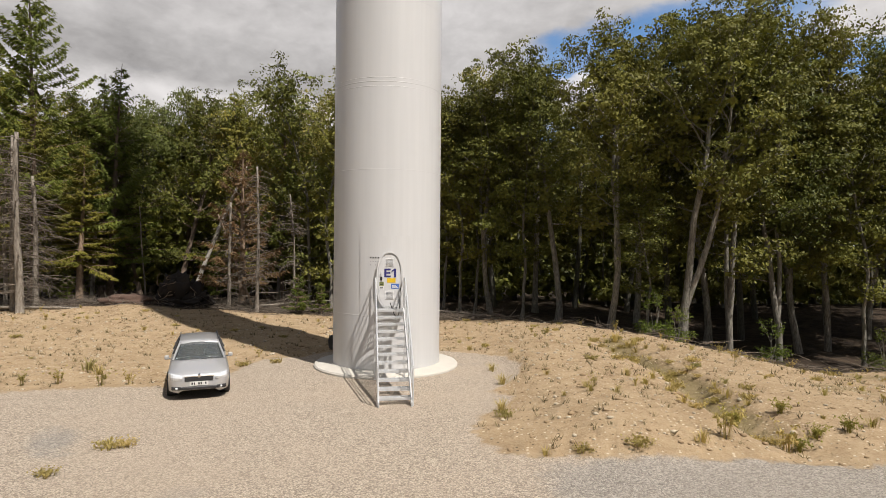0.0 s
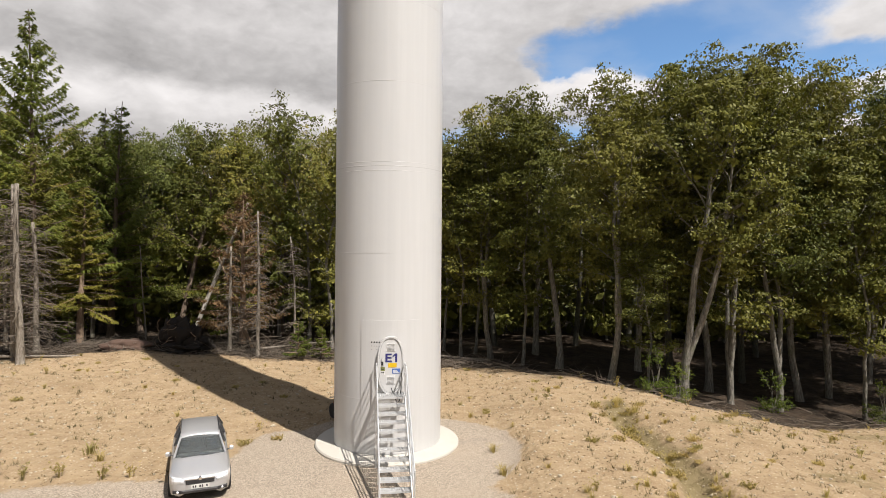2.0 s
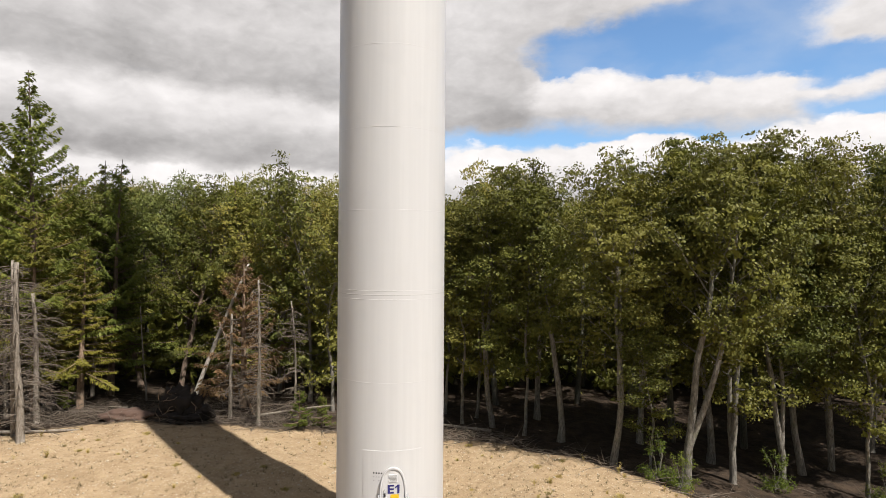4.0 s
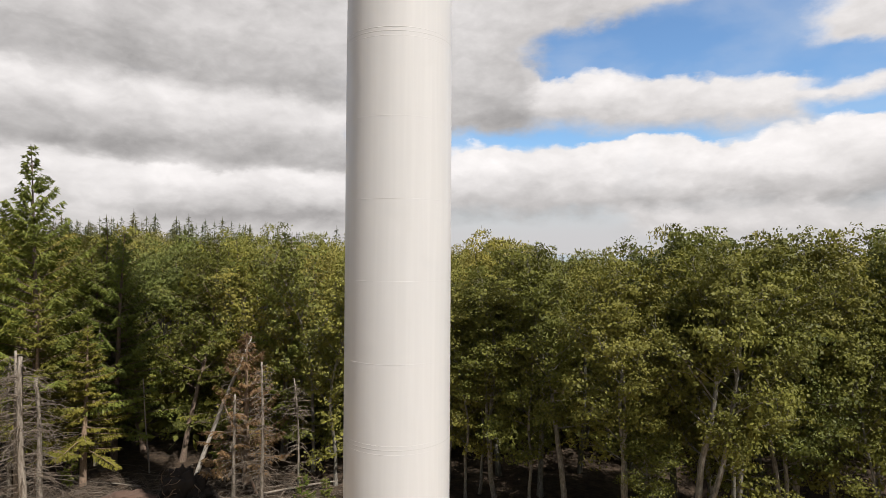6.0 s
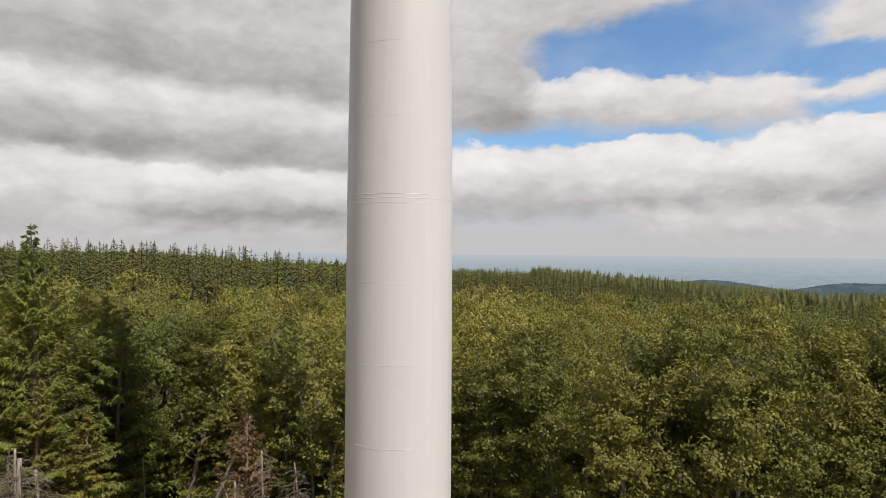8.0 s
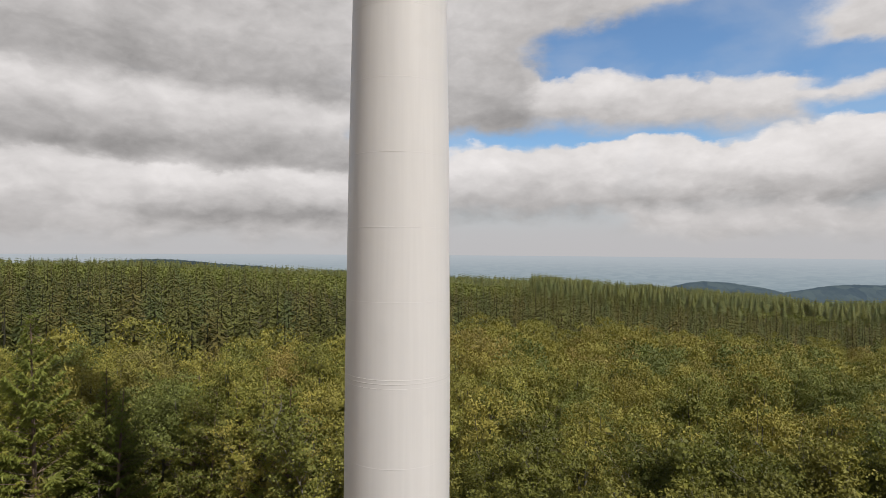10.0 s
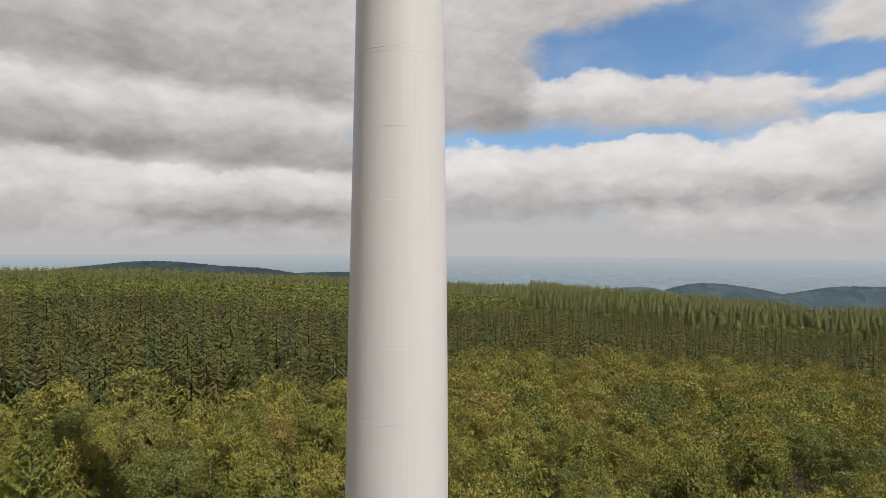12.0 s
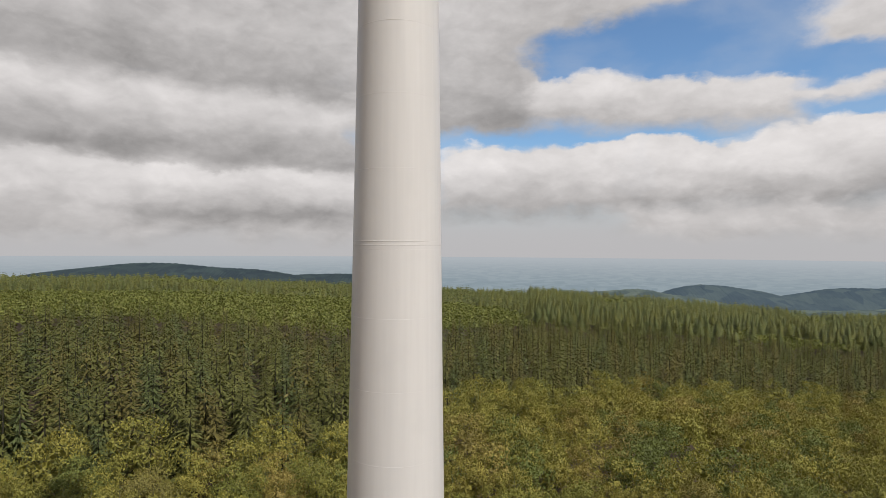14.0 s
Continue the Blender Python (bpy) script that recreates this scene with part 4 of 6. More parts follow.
def build_far_conifers():
    rng = np.random.default_rng(77)
    near, stems = [Mesh(), Mesh(), Mesh()], Mesh()

    def fir(tiers, arms, per, lo=0.36, r=3.2, h=20.0, slim=0.15):
        """A plantation spruce: a pointed cone of tiers; each bough a herringbone of slim hanging shoots."""
        q = []
        for k in range(tiers):
            for j in range(arms):
                f = min(lo + (0.975 - lo) * (k + rng.uniform(-0.45, 0.45)) / (tiers - 1), 0.985)
                az = 6.28 * (j + rng.uniform(0, 0.8)) / arms + 2.4 * k
                out = np.array([math.cos(az), math.sin(az), 0.0])
                side = np.array([-math.sin(az), math.cos(az), 0.0])
                L = (r * ((1.0 - f) / (1.0 - lo)) ** 0.8 + 0.1) * rng.uniform(0.72, 1.2)
                z = np.array([0, 0, f * h])
                droop = 0.40 - 0.5 * max(0.0, f - 0.5) + rng.uniform(-0.1, 0.1)
                for i in range(per):
                    g = 0.35 + 0.6 * (i + rng.uniform(0, 1)) / per
                    sg = 1.0 if i % 2 else -1.0
                    p = z + out * L * g - np.array([0, 0, L * g * droop])
                    t = unit(out + side * sg * (0.75 - 0.5 * g) * rng.uniform(0.5, 1.3) + np.array([0, 0, -droop - 0.15]) + rng.normal(size=3) * 0.12)
                    w = unit(np.cross(t, out * 0.6 + np.array([0, 0, 0.8]) + rng.normal(size=3) * 0.25))
                    l = (0.30 + 0.30 * L) * rng.uniform(0.75, 1.25)
                    q.append([p - t * l * 0.45, p + w * l * slim, p + t * l * 0.65, p - w * l * slim])
        for a in range(3):
            c, e = math.cos(a * 2.1) * 0.10, math.sin(a * 2.1) * 0.10
            q.append([np.array([-c, -e, h * 0.95]), np.array([c, e, h * 0.955]), np.array([0, 0, h * 1.02]), np.array([-c, -e, h * 0.955])])
        return np.array(q).reshape(-1, 3)

    fine = [fir(21, 8, 6, r=3.8, slim=0.14) for _ in range(5)]
    rough = [fir(13, 8, 3, 0.5, 3.4, slim=0.2) for _ in range(5)]

    def plant(x, y, h, w, form):
        a = rng.uniform(0, 6.28)
        c, s = math.cos(a) * w, math.sin(a) * w
        near[rng.choice([0, 0, 0, 0, 1, 2, 2])].add(np.stack([form[:, 0] * c - form[:, 1] * s + x, form[:, 0] * s + form[:, 1] * c + y, form[:, 2] * h / 20.0 + float(ground_z(x, y))], -1), np.arange(len(form)).reshape(-1, 4))
        z0 = float(ground_z(x, y))
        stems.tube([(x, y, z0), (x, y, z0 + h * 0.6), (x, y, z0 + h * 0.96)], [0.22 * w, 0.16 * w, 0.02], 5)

    y = 76.0
    while y < 345:
        step = 5.3 + (y - 84) * 0.008
        x = -0.82 * y
        while x < 0.84 * y:
            px, py = x + rng.uniform(-2.8, 2.8), y + rng.uniform(-2.8, 2.8)
            lim = wood_limit(px, py)
            if lim < py < plantation_end(px, py):
                h = 20.5 + 1.5 * float(wave(px, py, 60, 31)) + rng.choice([-2.4, -1.0, 0.0, 0.8, 1.8]) + rng.uniform(-0.8, 0.8) - 3.5 * max(0.0, 1 - (py - lim) / 16)
                plant(px, py, h, rng.uniform(0.8, 1.15), (fine if py < lim + 30 else rough)[rng.integers(0, 5)])
            x += step
        y += step
    tagged(stems.ob("conifer_stems", BARK_SHADE), "spruce plantation stems darkened for the shade between the crowns", "forest", kind="stuff")
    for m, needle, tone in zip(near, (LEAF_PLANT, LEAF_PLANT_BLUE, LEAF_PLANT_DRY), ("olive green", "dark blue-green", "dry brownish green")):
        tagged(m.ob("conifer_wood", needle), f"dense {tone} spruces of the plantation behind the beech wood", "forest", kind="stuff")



build_far_conifers()


def build_far_canopy():
    """Rounded and pointed tree tops from the plantation to the edge of the high land."""
    rng = np.random.default_rng(78)
    broad, dark, blue = Mesh(), Mesh(), Mesh()

    def dome(lumps, per, leaf):
        m = Mesh()
        for i in range(lumps):
            a, u = i * 2.4, (i + 0.5) / lumps
            el = math.asin(1 - 0.95 * u)
            d = np.array([math.cos(el) * math.cos(a), math.cos(el) * math.sin(a), math.sin(el)])
            puff(m, rng, np.array([0, 0, -3.2]) + d * np.array([2.3, 2.3, 2.6]), d + np.array([0, 0, 0.4]), 1.15, per, leaf, 0.7, 0.75, 0.4)
        return np.concatenate(m.v)

    def spire(tiers, arms):
        q = []
        for k in range(tiers):
            f = k / (tiers - 1)
            for j in range(arms):
                az = 6.28 * (j + rng.uniform(0, 0.7)) / arms + 2.4 * k
                out, side = np.array([math.cos(az), math.sin(az), 0]), np.array([-math.sin(az), math.cos(az), 0])
                L = (2.7 * (1 - f) ** 0.9 + 0.25) * rng.uniform(0.75, 1.2)
                z = np.array([0, 0, -8.5 + 8.0 * f])
                q.append([z + np.array([0, 0, 0.9]), z + out * L * 0.5 - side * 0.34 * L - np.array([0, 0, 0.25 * L]), z + out * L - np.array([0, 0, 0.4 * L]), z + out * L * 0.5 + side * 0.34 * L - np.array([0, 0, 0.25 * L])])
        return np.array(q).reshape(-1, 3)

    domes = [[dome(9, 8, 1.0) for _ in range(4)], [dome(6, 5, 1.4) for _ in range(3)]]
    spires = [[spire(8, 6) for _ in range(4)], [spire(5, 5) for _ in range(3)]]
    y = 206.0
    while y < 900:
        step = 5.0 + max(0.0, y - 258) * 0.014
        x = -0.82 * y
        while x < 0.84 * y:
            px, py = x + rng.uniform(-2, 2), y + rng.uniform(-2, 2)
            x += step
            if py < plantation_end(px, py) + 3:
                continue
            z0 = float(ground_z(px, py))
            u = px / py
            belt = float(np.interp(u, [-0.8, -0.3, 0.0, 0.12, 0.24], [330, 400, 440, 400, 0]))
            leafy = py < belt + 25 * float(wave(px, py, 120, 33)) or float(wave(px, py, 170, 35)) > 0.42
            g = step / 5 * rng.uniform(0.85, 1.2)
            far = 0 if py < 430 else 1
            if leafy:
                form, h, m = domes[far][rng.integers(0, 3)], rng.uniform(15.5, 18.5), broad
            else:
                form, h, m = spires[far][rng.integers(0, 3)], rng.uniform(17, 23) + 4.0 * (u > 0.15), (dark, blue)[int(rng.uniform() < 0.45)]
            a = rng.uniform(0, 6.28)
            c, e = math.cos(a) * g, math.sin(a) * g
            m.add(np.stack([form[:, 0] * c - form[:, 1] * e + px, form[:, 0] * e + form[:, 1] * c + py, form[:, 2] + h + z0], -1), np.arange(len(form)).reshape(-1, 4))
        y += step
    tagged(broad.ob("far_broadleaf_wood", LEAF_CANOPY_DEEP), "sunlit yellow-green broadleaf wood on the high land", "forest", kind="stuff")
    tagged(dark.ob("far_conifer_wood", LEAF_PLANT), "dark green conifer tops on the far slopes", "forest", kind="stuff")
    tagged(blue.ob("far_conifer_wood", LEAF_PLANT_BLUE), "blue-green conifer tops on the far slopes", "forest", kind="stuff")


build_far_canopy()

FAR_HILL = backdrop_material("far_hill_painted_haze", (0.010, 0.020, 0.025), (0.026, 0.042, 0.040), 1.0, 0.0)
FAR_BLUE = backdrop_material("far_blue_painted_haze", (0.030, 0.050, 0.068), (0.060, 0.085, 0.090), 1.0, 0.0)
FAR_GREEN = backdrop_material("far_green_painted_haze", (0.042, 0.062, 0.060), (0.110, 0.135, 0.105), 1.0, 0.0)
FAR_PLAIN = backdrop_material("far_plain_painted_haze", (0.165, 0.215, 0.245), (0.215, 0.265, 0.29), 1.0, 0.95)


def far_hill(name, cx, cy, length, height, base, seed, mat, label):
    """A long rounded wooded ridge across the view."""
    m = Mesh()
    xs, ys = np.linspace(-1, 1, 420), np.linspace(-1, 1, 15)
    X, Y = np.meshgrid(xs, ys)
    prof = np.clip(1 - np.abs(X) ** 2.4, 0, 1) ** 0.8 * np.clip(1 - Y ** 2, 0, 1)
    H = base + height * prof * (1 + 0.16 * wave(X, Y, 0.9, seed)) + (2.0 * wave(X, Y, 0.12, seed + 1) + 1.5 * wave(X, Y, 0.03, seed + 2) + np.random.default_rng(seed).uniform(-1.0, 2.6, X.shape)) * (prof > 0.05)
    nx = len(xs)
    i = np.arange(len(ys) - 1)[:, None] * nx + np.arange(nx - 1)[None]
    m.add(np.stack([cx + X * length, cy + Y * 260, H], -1), np.stack([i, i + 1, i + nx + 1, i + nx], -1))
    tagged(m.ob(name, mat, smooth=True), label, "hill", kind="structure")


far_hill("backdrop_hill", -1060, 2250, 560, 62, -88, 51, FAR_HILL, "dark wooded ridge far off, haze painted in")
far_hill("backdrop_hill", -420, 2350, 300, 40, -100, 57, FAR_HILL, "dark wooded ridge far off, haze painted in")
far_hill("backdrop_hill", 500, 1750, 480, 110, -190, 52, FAR_GREEN, "pale green wooded hill far off, haze painted in")
far_hill("backdrop_hill", 1080, 2300, 420, 135, -235, 53, FAR_BLUE, "blue wooded hill far off, haze painted in")
far_hill("backdrop_hill", 1700, 2350, 620, 135, -240, 55, FAR_BLUE, "blue wooded hill far off, haze painted in")
far_hill("backdrop_hill", 1450, 1850, 900, 88, -225, 59, FAR_GREEN, "pale green wooded slope far off, haze painted in")


def build_plain():
    """The lowland out to the skyline, its haze painted in."""
    m = Mesh()
    rs = np.array([1500, 1800, 2200, 2600, 3000, 3400, 3800, 4200, 4500, 4750, 4960.0])
    an = np.linspace(-1.0, 1.0, 60)
    R, A = np.meshgrid(rs, an)
    X, Y = R * np.sin(A), R * np.cos(A)
    Z = ground_z(X, Y)
    nx = len(rs)
    i = np.arange(len(an) - 1)[:, None] * nx + np.arange(nx - 1)[None]
    m.add(np.stack([X, Y, Z], -1), np.stack([i, i + nx, i + nx + 1, i + 1], -1))
    tagged(m.ob("backdrop_plain", FAR_PLAIN, smooth=True), "wide blue lowland with painted haze reaching to the skyline", "plain", kind="structure")


build_plain()


def build_wood_around():
    """Unseen wood added round the clearing, beside and behind the camera, blocking low light."""
    rng = np.random.default_rng(81)
    m = Mesh()
    forms = []
    for seed in (95, 96):
        c = dome_meshes(seed, h=18.0, spread=4.2, tufts=22, per=20, leaf=0.8, core=30)[1]
        for z in range(3, 15, 2):
            for a in range(5):
                t = a * 1.26 + z
                c.leaves(rng, clump(rng, np.array([2.6 * math.cos(t), 2.6 * math.sin(t), z]), 1.5, 0.9, 22), 0.9, 0.6, 0.6)
        forms.append(np.concatenate(c.v))
    spots = []
    for k in range(26):
        for row in (0, 1):
            a = radians(140 + k * 10.6)
            r = 47 + row * 6 + rng.uniform(-2, 2)
            spots.append((r * math.cos(a), r * math.sin(a) + 4))
    i = 0
    for x, y in spots:
        if y > 24 or (y > 4 and abs(x) < 44):
            continue
        v = forms[i % 2] * rng.uniform(0.9, 1.1)
        i += 1
        a = rng.uniform(0, 6.28)
        m.add(np.stack([v[:, 0] * math.cos(a) - v[:, 1] * math.sin(a) + x, v[:, 0] * math.sin(a) + v[:, 1] * math.cos(a) + y, v[:, 2] + float(ground_z(x, y))], -1), np.arange(len(v)).reshape(-1, 4))
    tagged(m.ob("surrounding_wood", LEAF_BEECH), "unseen green wood added round the clearing to block low light", "forest", kind="stuff")


build_wood_around()

# ---- stairs and door of the tower ----
STAIR_TURN = 7.8
STAIR = Matrix.Translation((TX, TY, 0)) @ Matrix.Rotation(radians(STAIR_TURN), 4, "Z")
BLUE_INK = plain("blue_ink", (0.02, 0.02, 0.13), 0.5, bump=0)
YELLOW = plain("yellow_sticker", (0.62, 0.40, 0.01), 0.5, bump=0)
WHITE_STICK = plain("white_sticker", (0.62, 0.62, 0.62), 0.5, bump=0)
GREEN_STICK = plain("olive_sticker", (0.20, 0.22, 0.08), 0.5, bump=0)
BLUE_STICK = plain("blue_sticker", (0.06, 0.13, 0.38), 0.5, bump=0)
BLACK = plain("black_print", (0.02, 0.02, 0.022), 0.5, bump=0)
RUBBER = plain("black_rubber", (0.02, 0.02, 0.02), 0.75)


def build_stairs():
    st = new("tower_stairs")
    st.matrix_basis = STAIR
    tagged(st, "galvanised steel stairs with handrails leading up to the tower door", "stairs")
    n, top, r0, r1, hw = 12, 2.32, 2.62, 5.85, 0.44
    rise, run = top / n, (r1 - r0) / (n - 1)
    slope = (r1 - r0 + run) / top

    def r_at(z):
        return r0 + (top - z) * (r1 + 0.2 - r0) / top

    for i in range(n):
        bm = bmesh.new()
        z, r = top - i * rise, r0 + i * run
        depth = 0.62 if i == 0 else 0.25
        y0, y1 = -r - 0.02, -r + depth
        box(bm, -hw, hw, y0, y0 + 0.03, z - 0.065, z)
        box(bm, -hw, hw, y1 - 0.02, y1, z - 0.04, z)
        for j in range(13):
            x = -hw + 0.02 + j * (2 * hw - 0.04) / 12
            box(bm, x - 0.008, x + 0.008, y0 + 0.03, y1 - 0.02, z - 0.032, z - 0.003)
        for j in range(1, 3 if i else 6):
            y = y0 + (y1 - y0) * j / (3 if i else 6)
            box(bm, -hw, hw, y - 0.012, y + 0.012, z - 0.028, z - 0.004)
        part("platform" if i == 0 else "tread", bm, STEEL, st)
    for sx in (-1, 1):
        bm = bmesh.new()
        x0, x1 = sorted((sx * hw, sx * (hw + 0.035)))
        prof = [(-r0 + 0.62, top - 0.18), (-r0 + 0.62, top + 0.02), (-r0, top + 0.03), (-(r1 + 0.28), 0.12), (-(r1 + 0.28), 0.0), (-(r1 + 0.02), 0.0), (-r0 + 0.05, top - 0.2)]
        a = [bm.verts.new((x0, y, z)) for y, z in prof]
        b = [bm.verts.new((x1, y, z)) for y, z in prof]
        bm.faces.new(a)
        bm.faces.new(b[::-1])
        for i in range(len(prof)):
            j = (i + 1) % len(prof)
            bm.faces.new((a[j], a[i], b[i], b[j]))
        part("stringer", bm, STEEL, st)
        xs = sx * (hw + 0.05)
        for h, rad in ((1.02, 0.024), (0.68, 0.016), (0.36, 0.016)):
            bm = bmesh.new()
            rod(bm, (xs, -r0 + 0.55, top + h), (xs, -r0 - 0.02, top + h), rad)
            rod(bm, (xs, -r0 - 0.02, top + h), (xs, -(r1 + 0.2), h + 0.08), rad)
            part("handrail", bm, STEEL, st)
        for z in (top, 1.75, 1.15, 0.55, 0.0):
            bm = bmesh.new()
            r = r0 if z == top else r_at(z)
            rod(bm, (xs, -r, z - (0.1 if z else 0.0)), (xs, -r, z + 1.08), 0.021)
            part("post", bm, STEEL, st)
        bm = bmesh.new()
        rod(bm, (xs, -r0 + 0.5, top - 0.1), (xs, -r0 + 0.5, top + 1.05), 0.021)
        part("post", bm, STEEL, st)
        bm = bmesh.new()
        box(bm, xs - 0.03, xs + 0.03, -r0 - 0.03, -r0 + 0.03, 0.0, top - 0.05)
        part("support_leg", bm, STEEL, st)


build_stairs()


def oval(w, h, n=40, power=2.5):
    out = []
    for i in range(n):
        a = i * 2 * math.pi / n
        c, s = math.cos(a), math.sin(a)
        out.append((math.copysign(abs(c) ** (2 / power), c) * w / 2, math.copysign(abs(s) ** (2 / power), s) * h / 2))
    return out


def plate(bm, outline, y0, y1, z0):
    a = [bm.verts.new((x, y0, z + z0)) for x, z in outline]
    b = [bm.verts.new((x, y1, z + z0)) for x, z in outline]
    bm.faces.new(a)
    bm.faces.new(b[::-1])
    for i in range(len(a)):
        j = (i + 1) % len(a)
        bm.faces.new((a[j], a[i], b[i], b[j]))


GREY_INK = plain("faded_grey_ink", (0.32, 0.32, 0.33), 0.7)


def build_door():
    d = new("tower_door")
    d.matrix_basis = STAIR
    tagged(d, "closed oval white steel door with louvred vents and stickers", "door")
    zc, w, h, yf = 3.27, 0.80, 1.86, -2.06
    bm = bmesh.new()
    outer, inner = oval(w + 0.10, h + 0.10), oval(w, h)
    ring = [[bm.verts.new((x, y, z + zc)) for x, z in o] for o, y in ((outer, -1.9), (outer, yf - 0.03), (inner, yf - 0.03), (inner, -1.9))]
    for a, b in zip(ring, ring[1:]):
        for i in range(len(a)):
            j = (i + 1) % len(a)
            bm.faces.new((a[i], a[j], b[j], b[i]))
    bmesh.ops.recalc_face_normals(bm, faces=bm.faces[:])
    part("door_frame", bm, TOWER, d)
    bm = bmesh.new()
    plate(bm, oval(w - 0.02, h - 0.02), yf, -1.92, zc)
    bmesh.ops.recalc_face_normals(bm, faces=bm.faces[:])
    part("leaf", bm, TOWER, d)
    for z in (zc + 0.62, zc - 0.50):
        bm = bmesh.new()
        box(bm, -0.15, 0.15, yf - 0.014, yf + 0.01, z - 0.14, z + 0.14)
        v = part("vent", bm, WHITE_STICK, d, "white louvred vent")
        for i in range(6):
            bm = bmesh.new()
            box(bm, -0.125, 0.125, yf - 0.024, yf - 0.012, z - 0.115 + i * 0.042, z - 0.10 + i * 0.042)
            part("slat", bm, GRATING, v)
    cu = bpy.data.curves.new("sign_text", "FONT")
    cu.body, cu.size, cu.align_x, cu.extrude, cu.offset = "E1", 0.40, "CENTER", 0.003, 0.010
    cu.space_character = 1.1
    cu.materials.append(BLUE_INK)
    tx = new("sign_text", cu)
    tx.parent = d
    tx.matrix_basis = pose(0.05, yf - 0.006, zc + 0.12, 90, 0, 0) @ Matrix.Diagonal((1.22, 1.0, 1.0, 1.0))
    tx["label"] = "dark blue lettering E1"

    # the stroke of the figure one
    bm = bmesh.new()
    top = zc + 0.12 + 0.283
    q = [(0.16, top), (0.06, top - 0.085), (0.06, top - 0.135), (0.16, top - 0.06)]
    fr = [bm.verts.new((x, yf - 0.009, z)) for x, z in q]
    bk = [bm.verts.new((x, yf - 0.003, z)) for x, z in q]
    bm.faces.new(fr[::-1])
    bm.faces.new(bk)
    for i in range(4):
        bm.faces.new((fr[i], fr[(i + 1) % 4], bk[(i + 1) % 4], bk[i]))
    bmesh.ops.recalc_face_normals(bm, faces=bm.faces)
    part("figure_stroke", bm, BLUE_INK, d)

    def sticker(name, x, z, sx, sz, mat, label):
        bm = bmesh.new()
        box(bm, x - sx / 2, x + sx / 2, yf - 0.006, yf + 0.005, z - sz / 2, z + sz / 2)
        return part(name, bm, mat, d, label)

    sticker("sticker", 0.06, zc + 0.0, 0.29, 0.15, YELLOW, "yellow warning sticker")
    s = sticker("sticker", 0.19, zc - 0.20, 0.28, 0.17, BLUE_STICK, "blue and white notice")
    for i in range(3):
        bm = bmesh.new()
        box(bm, 0.08, 0.30 - 0.04 * i, yf - 0.010, yf - 0.004, zc - 0.255 + i * 0.035, zc - 0.238 + i * 0.035)
        part("text_bar", bm, WHITE_STICK, s)
    s = sticker("sticker", -0.27, zc - 0.12, 0.15, 0.14, GREEN_STICK, "olive notice with dark bars")
    s2 = sticker("sticker", -0.27, zc - 0.27, 0.15, 0.12, WHITE_STICK, "pale notice with dark bars")
    for p, z in ((s, zc - 0.10), (s, zc - 0.15), (s2, zc - 0.25), (s2, zc - 0.30)):
        bm = bmesh.new()
        box(bm, -0.33, -0.22, yf - 0.010, yf - 0.004, z, z + 0.02)
        part("text_bar", bm, BLACK, p)
    bm = bmesh.new()
    box(bm, -0.32, -0.25, yf - 0.03, yf, zc + 0.0, zc + 0.13)
    part("lock_plate", bm, BLACK, d, "black lock plate", bevel=0.008)
    bm = bmesh.new()
    rod(bm, (-0.285, yf - 0.06, zc + 0.20), (-0.285, yf - 0.06, zc + 0.30), 0.012)
    rod(bm, (-0.285, yf - 0.06, zc + 0.25), (-0.285, yf, zc + 0.25), 0.012)
    part("door_handle", bm, STEEL, d)
    m = Mesh()
    t = np.linspace(0, 1, 14)
    m.tube(np.stack([0.36 - 0.34 * t + 0.10 * np.sin(t * 3.1), np.full(14, yf - 0.08), zc - 0.25 - 1.0 * np.sin(t * 2.6)], -1), np.full(14, 0.016), 6)
    m.ob("cable", BLACK, d, smooth=True)["label"] = "black hanging cable loop"
    # doubler plate round the opening
    bm = bmesh.new()
    ra, rb, n = 1.975, 2.0, 24
    rows = []
    for z in (0.2, 4.80):
        for r in (ra, rb):
            rows.append([bm.verts.new((r * math.sin(a), -r * math.cos(a), z)) for a in np.linspace(-0.53, 0.53, n)])
    lo_in, lo, hi_in, hi = rows
    for i in range(n - 1):
        bm.faces.new((lo[i], lo[i + 1], hi[i + 1], hi[i]))
        bm.faces.new((hi[i], hi[i + 1], hi_in[i + 1], hi_in[i]))
        bm.faces.new((lo_in[i], lo_in[i + 1], lo[i + 1], lo[i]))
    for k in (0, -1):
        bm.faces.new((lo_in[k], lo[k], hi[k], hi_in[k]))
    bmesh.ops.recalc_face_normals(bm, faces=bm.faces[:])
    part("doubler_plate", bm, TOWER, d, smooth=False)
    for row, (z, k) in enumerate(((4.02, 4), (3.90, 4), (3.78, 2))):
        for i in range(k):
            a = -0.33 + i * 0.045 * (1 if k == 4 else 2)
            m = Matrix.Rotation(a, 4, "Z")
            bm = bmesh.new()
            box(bm, -0.022, 0.022, -2.006, -1.99, z, z + (0.05 if row == 0 else 0.028), m)
            part("text_bar", bm, GREY_INK if row else BLACK, d)


build_door()

# ---- car ----
PAINT = plain("silver_car_paint", (0.47, 0.47, 0.48), 0.32, 0.5, vary=0.05, scale=20, bump=0.0, coat=0.6)
TRIM = plain("black_trim", (0.025, 0.025, 0.027), 0.5)
CHROME = plain("chrome", (0.7, 0.7, 0.7), 0.15, 1.0, vary=0.03, bump=0)
SEAT = plain("grey_seat_cloth", (0.10, 0.10, 0.105), 0.9)
PLATE_WHITE = plain("plate_white", (0.6, 0.6, 0.58), 0.5, bump=0)


